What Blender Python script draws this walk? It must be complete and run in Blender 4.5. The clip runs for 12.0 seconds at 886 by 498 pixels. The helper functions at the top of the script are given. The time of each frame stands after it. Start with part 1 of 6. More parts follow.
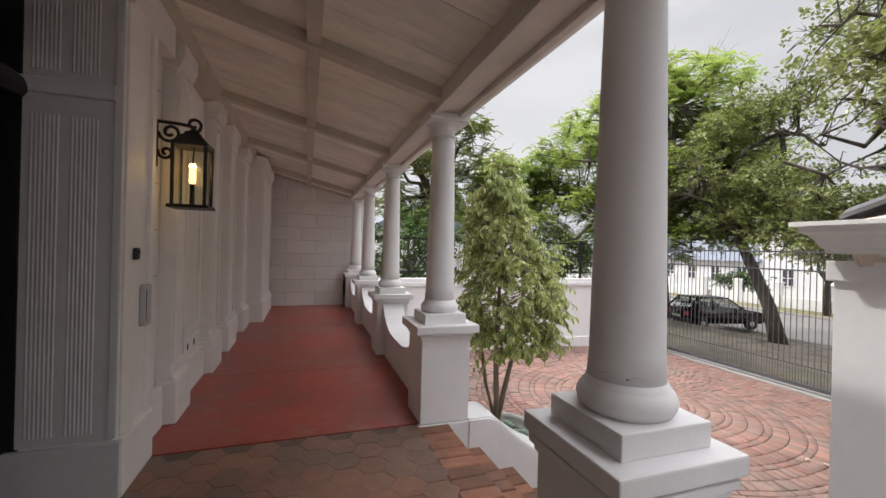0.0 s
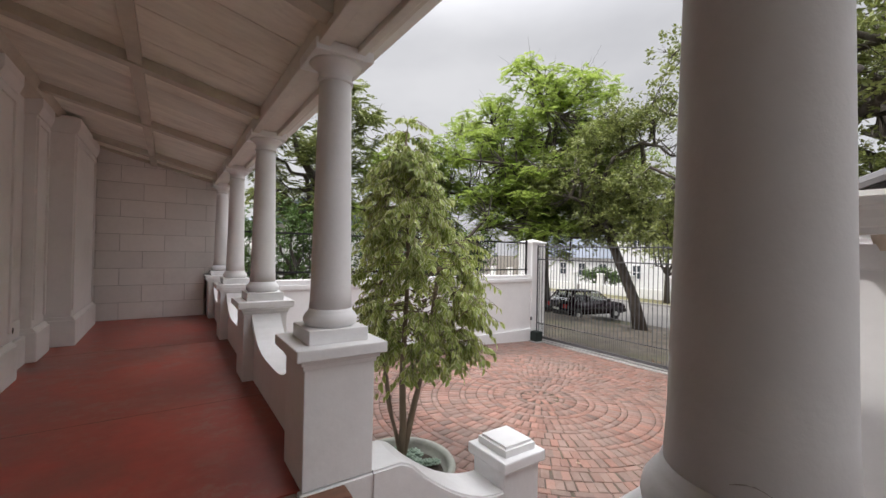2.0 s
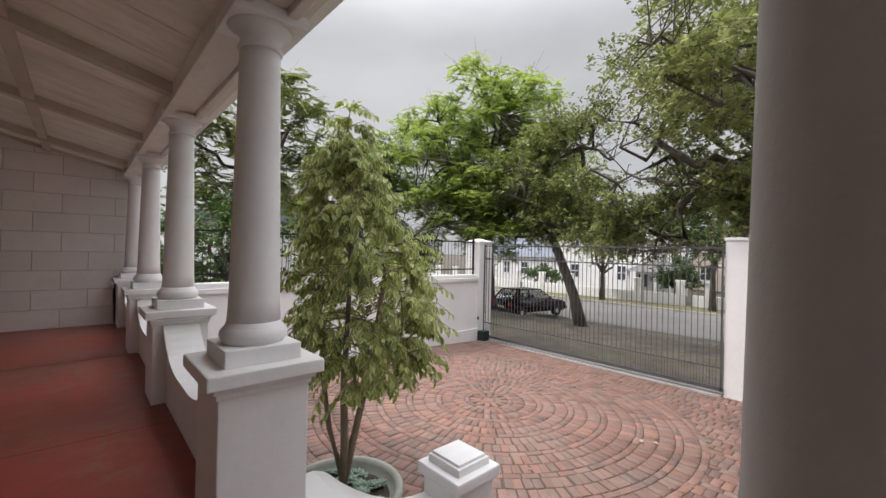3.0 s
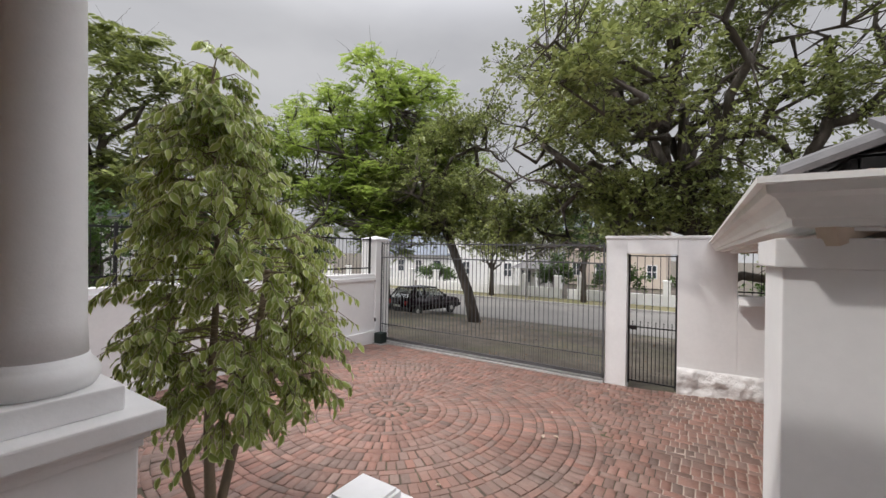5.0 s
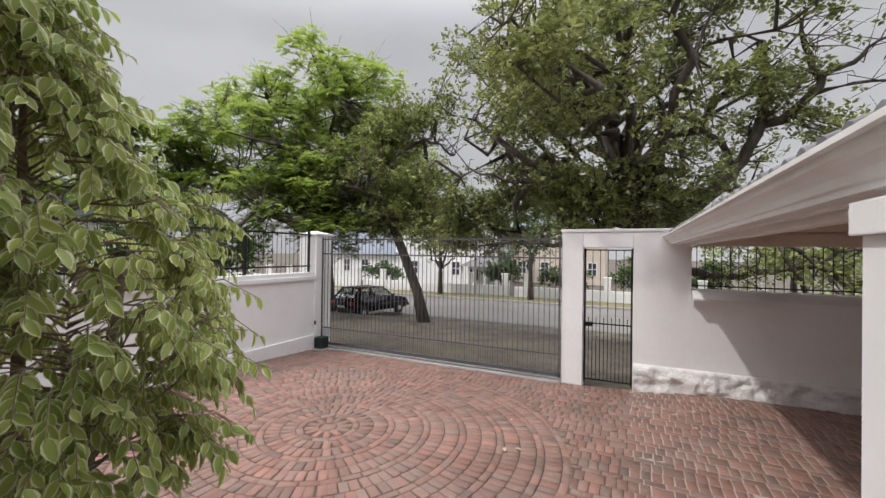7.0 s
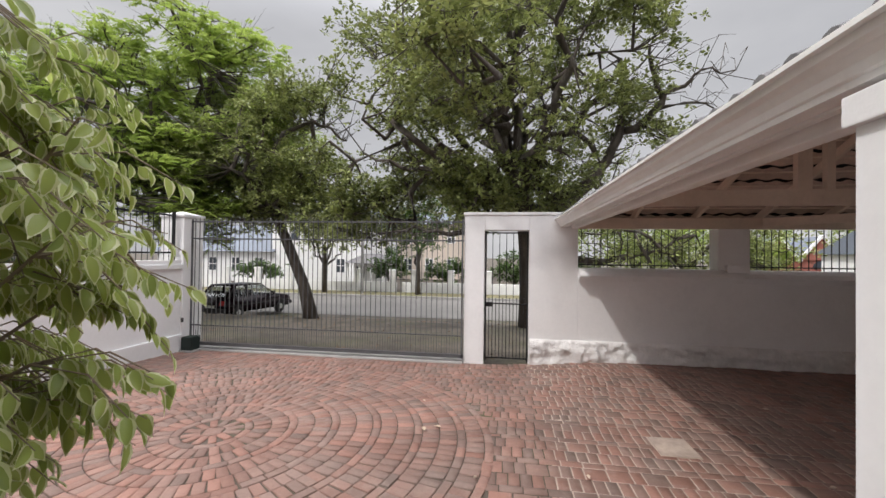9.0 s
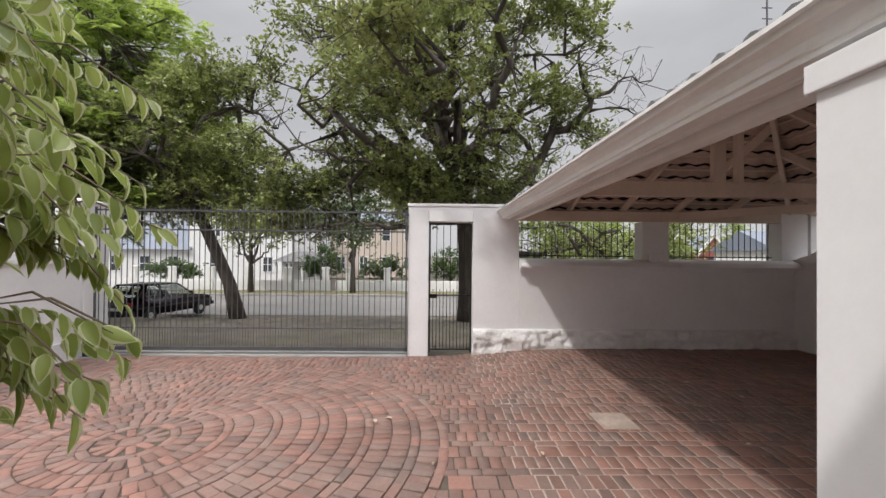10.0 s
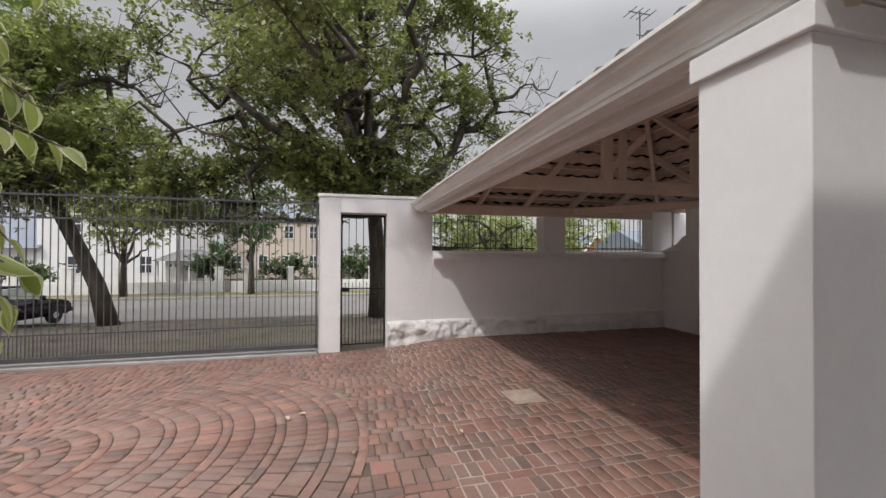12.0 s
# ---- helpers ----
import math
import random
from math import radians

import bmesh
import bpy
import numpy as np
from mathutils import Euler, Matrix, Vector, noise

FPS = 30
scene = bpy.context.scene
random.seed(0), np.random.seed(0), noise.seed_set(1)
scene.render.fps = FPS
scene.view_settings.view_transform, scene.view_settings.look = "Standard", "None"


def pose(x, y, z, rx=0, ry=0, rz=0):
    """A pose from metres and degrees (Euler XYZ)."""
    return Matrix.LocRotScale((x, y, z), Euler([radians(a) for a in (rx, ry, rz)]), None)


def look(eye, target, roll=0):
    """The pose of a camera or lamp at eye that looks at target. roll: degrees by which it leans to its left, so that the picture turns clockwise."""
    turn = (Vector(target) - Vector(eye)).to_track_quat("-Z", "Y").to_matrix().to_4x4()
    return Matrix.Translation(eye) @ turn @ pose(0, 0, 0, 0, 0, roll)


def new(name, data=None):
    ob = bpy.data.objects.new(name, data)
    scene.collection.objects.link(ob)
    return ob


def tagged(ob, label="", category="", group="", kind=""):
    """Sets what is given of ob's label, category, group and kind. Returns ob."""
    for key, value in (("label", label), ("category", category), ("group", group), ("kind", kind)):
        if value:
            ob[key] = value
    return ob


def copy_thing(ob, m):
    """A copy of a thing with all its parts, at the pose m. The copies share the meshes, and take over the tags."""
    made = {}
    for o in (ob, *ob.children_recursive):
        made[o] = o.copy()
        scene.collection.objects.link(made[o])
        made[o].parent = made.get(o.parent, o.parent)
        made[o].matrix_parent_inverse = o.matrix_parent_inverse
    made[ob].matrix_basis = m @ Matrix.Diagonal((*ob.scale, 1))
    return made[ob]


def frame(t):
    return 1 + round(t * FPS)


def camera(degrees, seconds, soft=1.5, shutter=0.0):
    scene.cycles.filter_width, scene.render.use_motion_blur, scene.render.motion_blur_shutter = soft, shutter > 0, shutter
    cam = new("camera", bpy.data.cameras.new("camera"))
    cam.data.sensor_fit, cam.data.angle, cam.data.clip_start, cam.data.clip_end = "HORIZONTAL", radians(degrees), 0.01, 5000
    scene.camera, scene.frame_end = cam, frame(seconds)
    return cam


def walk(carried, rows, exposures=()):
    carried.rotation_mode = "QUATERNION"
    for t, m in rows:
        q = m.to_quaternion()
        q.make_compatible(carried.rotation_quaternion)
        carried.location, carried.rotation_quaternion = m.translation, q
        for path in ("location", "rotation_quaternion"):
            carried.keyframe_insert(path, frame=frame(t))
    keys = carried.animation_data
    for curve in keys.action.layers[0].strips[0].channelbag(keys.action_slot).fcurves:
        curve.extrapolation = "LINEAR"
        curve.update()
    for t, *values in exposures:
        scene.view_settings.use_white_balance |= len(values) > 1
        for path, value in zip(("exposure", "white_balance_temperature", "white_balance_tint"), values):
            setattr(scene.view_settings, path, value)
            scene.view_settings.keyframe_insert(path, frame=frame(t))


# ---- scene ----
cam = camera(95.9, 12.0)
METRES, EYE, TILT, LEAN, TURN = 3.0, 2.145, 0.0, 0.0, -18.8
ROWS = [
    (0.0, 0.0, 0.0, 0.0, 0.0, -0.06, -1.45),
    (0.5, -0.0015, 0.0743, -0.0068, -3.7, 0.02, -1.41),
    (1.0, -0.0035, 0.1446, -0.0113, -7.18, 0.08, -1.39),
    (1.5, -0.0086, 0.2024, -0.0155, -11.31, 0.16, -1.4),
    (2.0, -0.0068, 0.253, -0.021, -15.67, 0.3, -1.23),
    (2.5, 0.0028, 0.2983, -0.0196, -19.51, 0.28, -1.23),
    (3.0, 0.0137, 0.3359, -0.0172, -23.43, 0.31, -1.23),
    (3.5, 0.018, 0.367, -0.0175, -27.41, 0.36, -1.27),
    (5.5, 0.085, 0.5114, -0.0263, -40.35, 0.44, -0.96),
    (6.0, 0.1226, 0.5514, -0.0317, -40.86, 0.49, -0.88),
    (6.5, 0.1528, 0.593, -0.0398, -42.77, 0.45, -0.91),
    (7.0, 0.1808, 0.6295, -0.0509, -46.13, 0.49, -0.84),
    (9.0, 0.1826, 0.7735, -0.1504, -62.85, 0.71, -0.74),
    (9.5, 0.1848, 0.8078, -0.1728, -67.8, 0.68, -0.63),
    (10.0, 0.1853, 0.838, -0.1929, -72.34, 0.66, -0.54),
    (10.5, 0.1863, 0.8595, -0.2102, -76.32, 0.67, -0.43),
    (11.0, 0.1868, 0.8683, -0.2233, -79.95, 0.64, -0.28),
    (11.5, 0.184, 0.8707, -0.2276, -82.96, 0.62, -0.21),
    (12.0, 0.1808, 0.8692, -0.2317, -85.45, 0.6, -0.21),
]
walk(cam, [(t, pose(0, 0, EYE, TILT, LEAN, TURN) @ pose(METRES * x, METRES * y, METRES * z, 90 + pitch, roll, yaw)) for t, x, y, z, yaw, pitch, roll in ROWS],
     exposures=[(0.0, 0.34), (1.5, 0.26), (3.2, 0.02), (5.5, -0.15), (9.5, -0.02), (12.0, -0.22)])

# ---- world, sun and exposure ----
SUN_EL, SUN_AZ = 52.6, 132.0      # elevation; bearing of the sun, counted from +x towards +y
world = bpy.data.worlds.new("overcast_sky")
scene.world = world
world.use_nodes = True
wn, wl = world.node_tree.nodes, world.node_tree.links
wn.clear()
w_out = wn.new("ShaderNodeOutputWorld")
w_bg = wn.new("ShaderNodeBackground")
w_sky = wn.new("ShaderNodeTexSky")
w_sky.sky_type = "NISHITA"
w_sky.sun_disc = False
w_sky.sun_elevation = radians(SUN_EL)
w_sky.sun_rotation = radians(90 - SUN_AZ)
w_sky.dust_density = 4.0
w_co = wn.new("ShaderNodeTexCoord")
w_map = wn.new("ShaderNodeMapping")
w_map.inputs["Scale"].default_value = (1.0, 1.0, 2.6)
w_noise = wn.new("ShaderNodeTexNoise")
w_noise.inputs["Scale"].default_value = 1.7
w_noise.inputs["Detail"].default_value = 6.0
w_noise.inputs["Roughness"].default_value = 0.52
w_ramp = wn.new("ShaderNodeValToRGB")
w_ramp.color_ramp.elements[0].position, w_ramp.color_ramp.elements[0].color = 0.36, (5.4, 5.4, 5.65, 1)
w_ramp.color_ramp.elements[1].position, w_ramp.color_ramp.elements[1].color = 0.66, (6.75, 6.72, 6.9, 1)
w_mix = wn.new("ShaderNodeMix")
w_mix.data_type = "RGBA"
w_mix.inputs["Factor"].default_value = 0.93
wl.new(w_co.outputs["Generated"], w_map.inputs["Vector"])
wl.new(w_map.outputs["Vector"], w_noise.inputs["Vector"])
wl.new(w_noise.outputs["Fac"], w_ramp.inputs["Fac"])
wl.new(w_sky.outputs["Color"], w_mix.inputs["A"])
wl.new(w_ramp.outputs["Color"], w_mix.inputs["B"])
w_sep = wn.new("ShaderNodeSeparateXYZ")         # an overcast sky is brighter towards the zenith
w_up = wn.new("ShaderNodeMapRange")
w_up.interpolation_type = "SMOOTHSTEP"
w_up.inputs["From Min"].default_value, w_up.inputs["From Max"].default_value = 0.45, 0.8
w_up.inputs["To Min"].default_value, w_up.inputs["To Max"].default_value = 1.0, 4.6
w_mul = wn.new("ShaderNodeVectorMath")
w_mul.operation = "SCALE"
wl.new(w_co.outputs["Generated"], w_sep.inputs["Vector"])
wl.new(w_sep.outputs["Z"], w_up.inputs["Value"])
wl.new(w_mix.outputs["Result"], w_mul.inputs["Vector"])
wl.new(w_up.outputs["Result"], w_mul.inputs["Scale"])
wl.new(w_mul.outputs["Vector"], w_bg.inputs["Color"])
w_bg.inputs["Strength"].default_value = 0.1
wl.new(w_bg.outputs["Background"], w_out.inputs["Surface"])

sun_data = bpy.data.lights.new("sun", "SUN")
sun_data.energy, sun_data.angle, sun_data.color = 1.95, radians(1.5), (1.0, 0.97, 0.93)
sun = new("sun", sun_data)
sx, sy = math.cos(radians(SUN_AZ)), math.sin(radians(SUN_AZ))
sun.matrix_world = look((sx * 20, sy * 20, 20 * math.tan(radians(SUN_EL))), (0, 0, 0))


# ---- materials ----
def material(name, base, rough=0.7, metal=0.0, var=0.12, scale=3.0, stain=None, stain_amt=0.0, stain_scale=1.2,
             bump=0.15, bump_scale=60.0, piece_var=0.0, second=None, spec=0.4, stretch=(1, 1, 1), depth=0.004, wear=None):
    """A principled surface with two scales of variation, optional stains, relief and a shift from piece to piece."""
    m = bpy.data.materials.new(name)
    m.use_nodes = True
    n, l = m.node_tree.nodes, m.node_tree.links
    b = n["Principled BSDF"]
    b.inputs["Roughness"].default_value = rough
    b.inputs["Metallic"].default_value = metal
    b.inputs["Specular IOR Level"].default_value = spec
    mp = n.new("ShaderNodeMapping")
    mp.inputs["Scale"].default_value = stretch
    geo = n.new("ShaderNodeNewGeometry")
    l.new(geo.outputs["Position"], mp.inputs["Vector"])

    def tex(s, d=5.0, r=0.6):
        t = n.new("ShaderNodeTexNoise")
        t.inputs["Scale"].default_value, t.inputs["Detail"].default_value, t.inputs["Roughness"].default_value = s, d, r
        l.new(mp.outputs["Vector"], t.inputs["Vector"])
        return t

    def mix(fac, a, c, blend="MIX"):
        x = n.new("ShaderNodeMix")
        x.data_type, x.blend_type = "RGBA", blend
        for key, v in (("Factor", fac), ("A", a), ("B", c)):
            if isinstance(v, (int, float)):
                x.inputs[key].default_value = v
            elif isinstance(v, tuple):
                x.inputs[key].default_value = v
            else:
                l.new(v, x.inputs[key])
        return x.outputs["Result"]

    def ramp(v, lo, hi):
        r = n.new("ShaderNodeMapRange")
        r.inputs["From Min"].default_value, r.inputs["From Max"].default_value = lo, hi
        l.new(v, r.inputs["Value"])
        return r.outputs["Result"]

    def times(c, k):
        return tuple(max(0.0, min(1.0, v * k)) for v in c[:3]) + (1,)

    col = base
    if piece_var or second:
        oi = n.new("ShaderNodeObjectInfo")
        add = n.new("ShaderNodeMath")
        add.operation = "ADD"
        l.new(oi.outputs["Random"], add.inputs[0])
        l.new(geo.outputs["Random Per Island"], add.inputs[1])
        fr = n.new("ShaderNodeMath")
        fr.operation = "FRACT"
        l.new(add.outputs[0], fr.inputs[0])
        piece = fr.outputs[0]
        if second:
            col = mix(piece, base, second)
        if piece_var:
            sh = n.new("ShaderNodeMath")
            sh.operation = "MULTIPLY"
            sh.inputs[1].default_value = 7.31
            l.new(piece, sh.inputs[0])
            f2 = n.new("ShaderNodeMath")
            f2.operation = "FRACT"
            l.new(sh.outputs[0], f2.inputs[0])
            k = n.new("ShaderNodeMapRange")
            k.inputs["To Min"].default_value, k.inputs["To Max"].default_value = 1 - piece_var, 1 + piece_var
            l.new(f2.outputs[0], k.inputs["Value"])
            cc = n.new("ShaderNodeCombineColor")
            for i in range(3):
                l.new(k.outputs["Result"], cc.inputs[i])
            col = mix(1.0, col, cc.outputs["Color"], "MULTIPLY")
    big = tex(scale)
    g = n.new("ShaderNodeMapRange")
    g.inputs["From Min"].default_value, g.inputs["From Max"].default_value = 0.3, 0.7
    g.inputs["To Min"].default_value, g.inputs["To Max"].default_value = 1 - var, 1 + var
    l.new(big.outputs["Fac"], g.inputs["Value"])
    cc = n.new("ShaderNodeCombineColor")
    for i in range(3):
        l.new(g.outputs["Result"], cc.inputs[i])
    col = mix(1.0, col, cc.outputs["Color"], "MULTIPLY")
    fine = tex(bump_scale * 0.5, 3.0)
    f = n.new("ShaderNodeMapRange")
    f.inputs["From Min"].default_value, f.inputs["From Max"].default_value = 0.25, 0.75
    f.inputs["To Min"].default_value, f.inputs["To Max"].default_value = 1 - var * 0.5, 1 + var * 0.5
    l.new(fine.outputs["Fac"], f.inputs["Value"])
    cf = n.new("ShaderNodeCombineColor")
    for i in range(3):
        l.new(f.outputs["Result"], cf.inputs[i])
    col = mix(1.0, col, cf.outputs["Color"], "MULTIPLY")
    if stain is not None:
        st = tex(stain_scale, 8.0, 0.68)
        fac = ramp(st.outputs["Fac"], 0.5, 0.72)
        sm = n.new("ShaderNodeMath")
        sm.operation = "MULTIPLY"
        sm.inputs[1].default_value = stain_amt
        l.new(fac, sm.inputs[0])
        col = mix(sm.outputs[0], col, stain)
    if wear is not None:                     # scuffs: colour, strength, size, how much is covered
        w1, w2 = tex(wear[2], 9.0, 0.75), tex(wear[2] * 0.23, 3.0)
        wm = n.new("ShaderNodeMath")
        wm.operation = "MULTIPLY"
        l.new(ramp(w1.outputs["Fac"], wear[3], wear[3] + 0.12), wm.inputs[0])
        l.new(ramp(w2.outputs["Fac"], 0.38, 0.56), wm.inputs[1])
        wk = n.new("ShaderNodeMath")
        wk.operation = "MULTIPLY"
        wk.inputs[1].default_value = wear[1]
        l.new(wm.outputs[0], wk.inputs[0])
        col = mix(wk.outputs[0], col, wear[0])
    l.new(col, b.inputs["Base Color"])
    if bump:
        bt = tex(bump_scale, 4.0)
        bp = n.new("ShaderNodeBump")
        bp.inputs["Strength"].default_value, bp.inputs["Distance"].default_value = bump, depth
        l.new(bt.outputs["Fac"], bp.inputs["Height"])
        l.new(bp.outputs["Normal"], b.inputs["Normal"])
    rr = n.new("ShaderNodeMapRange")
    rr.inputs["To Min"].default_value, rr.inputs["To Max"].default_value = max(0.05, rough - 0.12), min(1.0, rough + 0.12)
    l.new(big.outputs["Fac"], rr.inputs["Value"])
    l.new(rr.outputs["Result"], b.inputs["Roughness"])
    return m


def leaf_material(name, a, c, rough=0.45, translucent=0.35):
    """Foliage: colour shifts from leaf to leaf, some light passes through."""
    m = bpy.data.materials.new(name)
    m.use_nodes = True
    n, l = m.node_tree.nodes, m.node_tree.links
    b = n["Principled BSDF"]
    b.inputs["Roughness"].default_value = rough
    b.inputs["Specular IOR Level"].default_value = 0.35
    geo = n.new("ShaderNodeNewGeometry")
    oi = n.new("ShaderNodeObjectInfo")
    add = n.new("ShaderNodeMath")
    add.operation = "ADD"
    l.new(oi.outputs["Random"], add.inputs[0])
    l.new(geo.outputs["Random Per Island"], add.inputs[1])
    fr = n.new("ShaderNodeMath")
    fr.operation = "FRACT"
    l.new(add.outputs[0], fr.inputs[0])
    nz = n.new("ShaderNodeTexNoise")
    nz.inputs["Scale"].default_value = 0.9
    l.new(geo.outputs["Position"], nz.inputs["Vector"])
    av = n.new("ShaderNodeMath")
    av.operation = "MULTIPLY_ADD"
    l.new(fr.outputs[0], av.inputs[0])
    av.inputs[1].default_value = 0.55
    l.new(nz.outputs["Fac"], av.inputs[2])
    sb = n.new("ShaderNodeMath")
    sb.operation = "SUBTRACT"
    sb.use_clamp = True
    l.new(av.outputs[0], sb.inputs[0])
    sb.inputs[1].default_value = 0.25
    mx = n.new("ShaderNodeMix")
    mx.data_type = "RGBA"
    l.new(sb.outputs[0], mx.inputs["Factor"])
    mx.inputs["A"].default_value, mx.inputs["B"].default_value = a, c
    l.new(mx.outputs["Result"], b.inputs["Base Color"])
    tr = n.new("ShaderNodeBsdfTranslucent")
    l.new(mx.outputs["Result"], tr.inputs["Color"])
    ms = n.new("ShaderNodeMixShader")
    ms.inputs["Fac"].default_value = translucent
    l.new(b.outputs["BSDF"], ms.inputs[1])
    l.new(tr.outputs["BSDF"], ms.inputs[2])
    l.new(ms.outputs["Shader"], n["Material Output"].inputs["Surface"])
    return m


def glass_material(name, tint=(1, 1, 1, 1), rough=0.02):
    m = bpy.data.materials.new(name)
    m.use_nodes = True
    b = m.node_tree.nodes["Principled BSDF"]
    b.inputs["Base Color"].default_value = tint
    b.inputs["Transmission Weight"].default_value = 1.0
    b.inputs["Roughness"].default_value = rough
    b.inputs["IOR"].default_value = 1.45
    return m


def glow_material(name, colour, strength):
    m = bpy.data.materials.new(name)
    m.use_nodes = True
    b = m.node_tree.nodes["Principled BSDF"]
    b.inputs["Base Color"].default_value = colour
    b.inputs["Emission Color"].default_value = colour
    b.inputs["Emission Strength"].default_value = strength
    return m


WHITE = material("white_masonry_paint", (0.82, 0.81, 0.81, 1), 0.62, var=0.035, scale=1.6, stain=(0.52, 0.5, 0.48, 1), stain_amt=0.22, stain_scale=1.8, bump=0.25, bump_scale=45)
WALLPAINT = material("white_wall_paint", (0.83, 0.82, 0.82, 1), 0.75, var=0.04, scale=0.9, stain=(0.5, 0.49, 0.49, 1), stain_amt=0.16, stain_scale=1.3, bump=0.16, bump_scale=38)
ROUGHPLASTER = material("rough_painted_plinth", (0.78, 0.76, 0.75, 1), 0.8, var=0.1, scale=5, stain=(0.36, 0.33, 0.31, 1), stain_amt=0.3, stain_scale=5.5, bump=0.8, bump_scale=11, depth=0.05)
VERANDAPAINT = material("veranda_wall_paint", (0.82, 0.79, 0.77, 1), 0.55, var=0.04, scale=1.2, stain=(0.5, 0.46, 0.43, 1), stain_amt=0.25, stain_scale=2.2, bump=0.2, bump_scale=40)
ENDWALL = material("endwall_paint", (0.79, 0.75, 0.72, 1), 0.7, var=0.05, scale=1.5, stain=(0.4, 0.36, 0.34, 1), stain_amt=0.3, stain_scale=1.5, bump=0.3, bump_scale=50, piece_var=0.04)
JOINT = material("joint_shade", (0.42, 0.39, 0.37, 1), 0.9, var=0.1)
DOORPAINT = material("grey_door_paint", (0.64, 0.63, 0.645, 1), 0.5, var=0.06, scale=2.5, stain=(0.2, 0.19, 0.19, 1), stain_amt=0.3, bump=0.15)
# near-black painted shade for unlit depth: hallway, vents, eave gap, tile steps
SHADE_BLACK = material("painted_shade_black", (0.006, 0.006, 0.007, 1), 0.8, var=0.2)
REDFLOOR = material("red_polished_floor", (0.31, 0.055, 0.038, 1), 0.34, var=0.22, scale=1.2, stain=(0.17, 0.072, 0.055, 1), stain_amt=0.8, stain_scale=1.1, bump=0.14, bump_scale=22, spec=0.5, wear=((0.25, 0.185, 0.15, 1), 0.5, 7.0, 0.48))
HEX = material("hexagonal_clay_tile", (0.235, 0.112, 0.074, 1), 0.42, var=0.25, scale=2.2, stain=(0.12, 0.095, 0.076, 1), stain_amt=0.95, stain_scale=1.3, bump=0.25, bump_scale=40, piece_var=0.14, second=(0.165, 0.105, 0.078, 1), wear=((0.24, 0.2, 0.17, 1), 0.35, 7.0, 0.54))
GROUT = material("dark_grout", (0.14, 0.10, 0.078, 1), 0.9, var=0.2, scale=8)
STEPBRICK = material("step_brick", (0.24, 0.105, 0.066, 1), 0.7, var=0.25, scale=9, stain=(0.12, 0.08, 0.06, 1), stain_amt=0.6, stain_scale=5, bump=0.5, bump_scale=50, piece_var=0.3, second=(0.17, 0.085, 0.055, 1))
PAVER = material("clay_paver", (0.262, 0.136, 0.105, 1), 0.7, var=0.2, scale=0.9, stain=(0.18, 0.135, 0.115, 1), stain_amt=0.75, stain_scale=0.55, bump=0.5, bump_scale=70, piece_var=0.2, second=(0.188, 0.128, 0.108, 1), wear=((0.30, 0.225, 0.19, 1), 0.4, 5.0, 0.5))
PAVERJOINT = material("paver_joint_soil", (0.09, 0.07, 0.056, 1), 0.95, var=0.3, scale=5, stain=(0.085, 0.095, 0.035, 1), stain_amt=0.6, stain_scale=1.5, bump=0.6)
PALEJOINT = material("pale_mortar_joint", (0.40, 0.32, 0.27, 1), 0.95, var=0.2, scale=6, bump=0.6)
CEIL = material("ceiling_board_paint", (0.82, 0.78, 0.69, 1), 0.6, var=0.1, scale=1.5, stain=(0.42, 0.34, 0.25, 1), stain_amt=0.45, stain_scale=1.4, bump=0.5, bump_scale=12, stretch=(1, 3, 1), piece_var=0.09, depth=0.008, wear=((0.25, 0.17, 0.1, 1), 0.6, 6.0, 0.6))
BATTEN = material("ceiling_batten_paint", (0.56, 0.51, 0.43, 1), 0.55, var=0.1, scale=2.5, stain=(0.3, 0.25, 0.2, 1), stain_amt=0.4, bump=0.2)
BEAM = material("eave_beam_paint", (0.74, 0.70, 0.65, 1), 0.55, var=0.07, scale=2, stain=(0.38, 0.34, 0.3, 1), stain_amt=0.35, bump=0.2)
GUTTER = material("painted_gutter", (0.84, 0.83, 0.81, 1), 0.42, var=0.04, scale=2, stain=(0.5, 0.46, 0.42, 1), stain_amt=0.25, stain_scale=2.5, bump=0.08)
ROOFWOOD = material("carport_timber", (0.74, 0.62, 0.52, 1), 0.6, var=0.08, scale=2.0, stain=(0.4, 0.3, 0.23, 1), stain_amt=0.3, stain_scale=2.2, bump=0.2)
ROOFTILE = material("slate_grey_roof_tile", (0.16, 0.155, 0.16, 1), 0.75, var=0.2, scale=3, stain=(0.25, 0.24, 0.2, 1), stain_amt=0.5, bump=0.4, piece_var=0.2)
TILEUNDER = material("tile_underside", (0.56, 0.43, 0.36, 1), 0.8, var=0.2, scale=3, bump=0.3, piece_var=0.15)
BLACKIRON = material("black_painted_iron", (0.018, 0.018, 0.02, 1), 0.45, var=0.2, scale=8, bump=0.15, metal=0.2)
GATEIRON = material("dark_grey_gate_steel", (0.09, 0.09, 0.095, 1), 0.5, var=0.2, scale=4, bump=0.1, metal=0.0)
STEEL = material("brushed_steel_plate", (0.42, 0.42, 0.43, 1), 0.35, metal=0.9, var=0.06, bump=0.05)
LAMPGLASS = glass_material("lantern_glass", (0.98, 0.95, 0.80, 1), 0.06)
BULB = glow_material("lit_bulb", (1.0, 0.68, 0.26, 1), 2.6)
INTERCOM = material("pale_grey_plastic", (0.48, 0.48, 0.48, 1), 0.5, var=0.05, bump=0.05)
POT = material("concrete_pot", (0.33, 0.34, 0.30, 1), 0.8, var=0.15, scale=5, stain=(0.2, 0.22, 0.17, 1), stain_amt=0.5, bump=0.4)
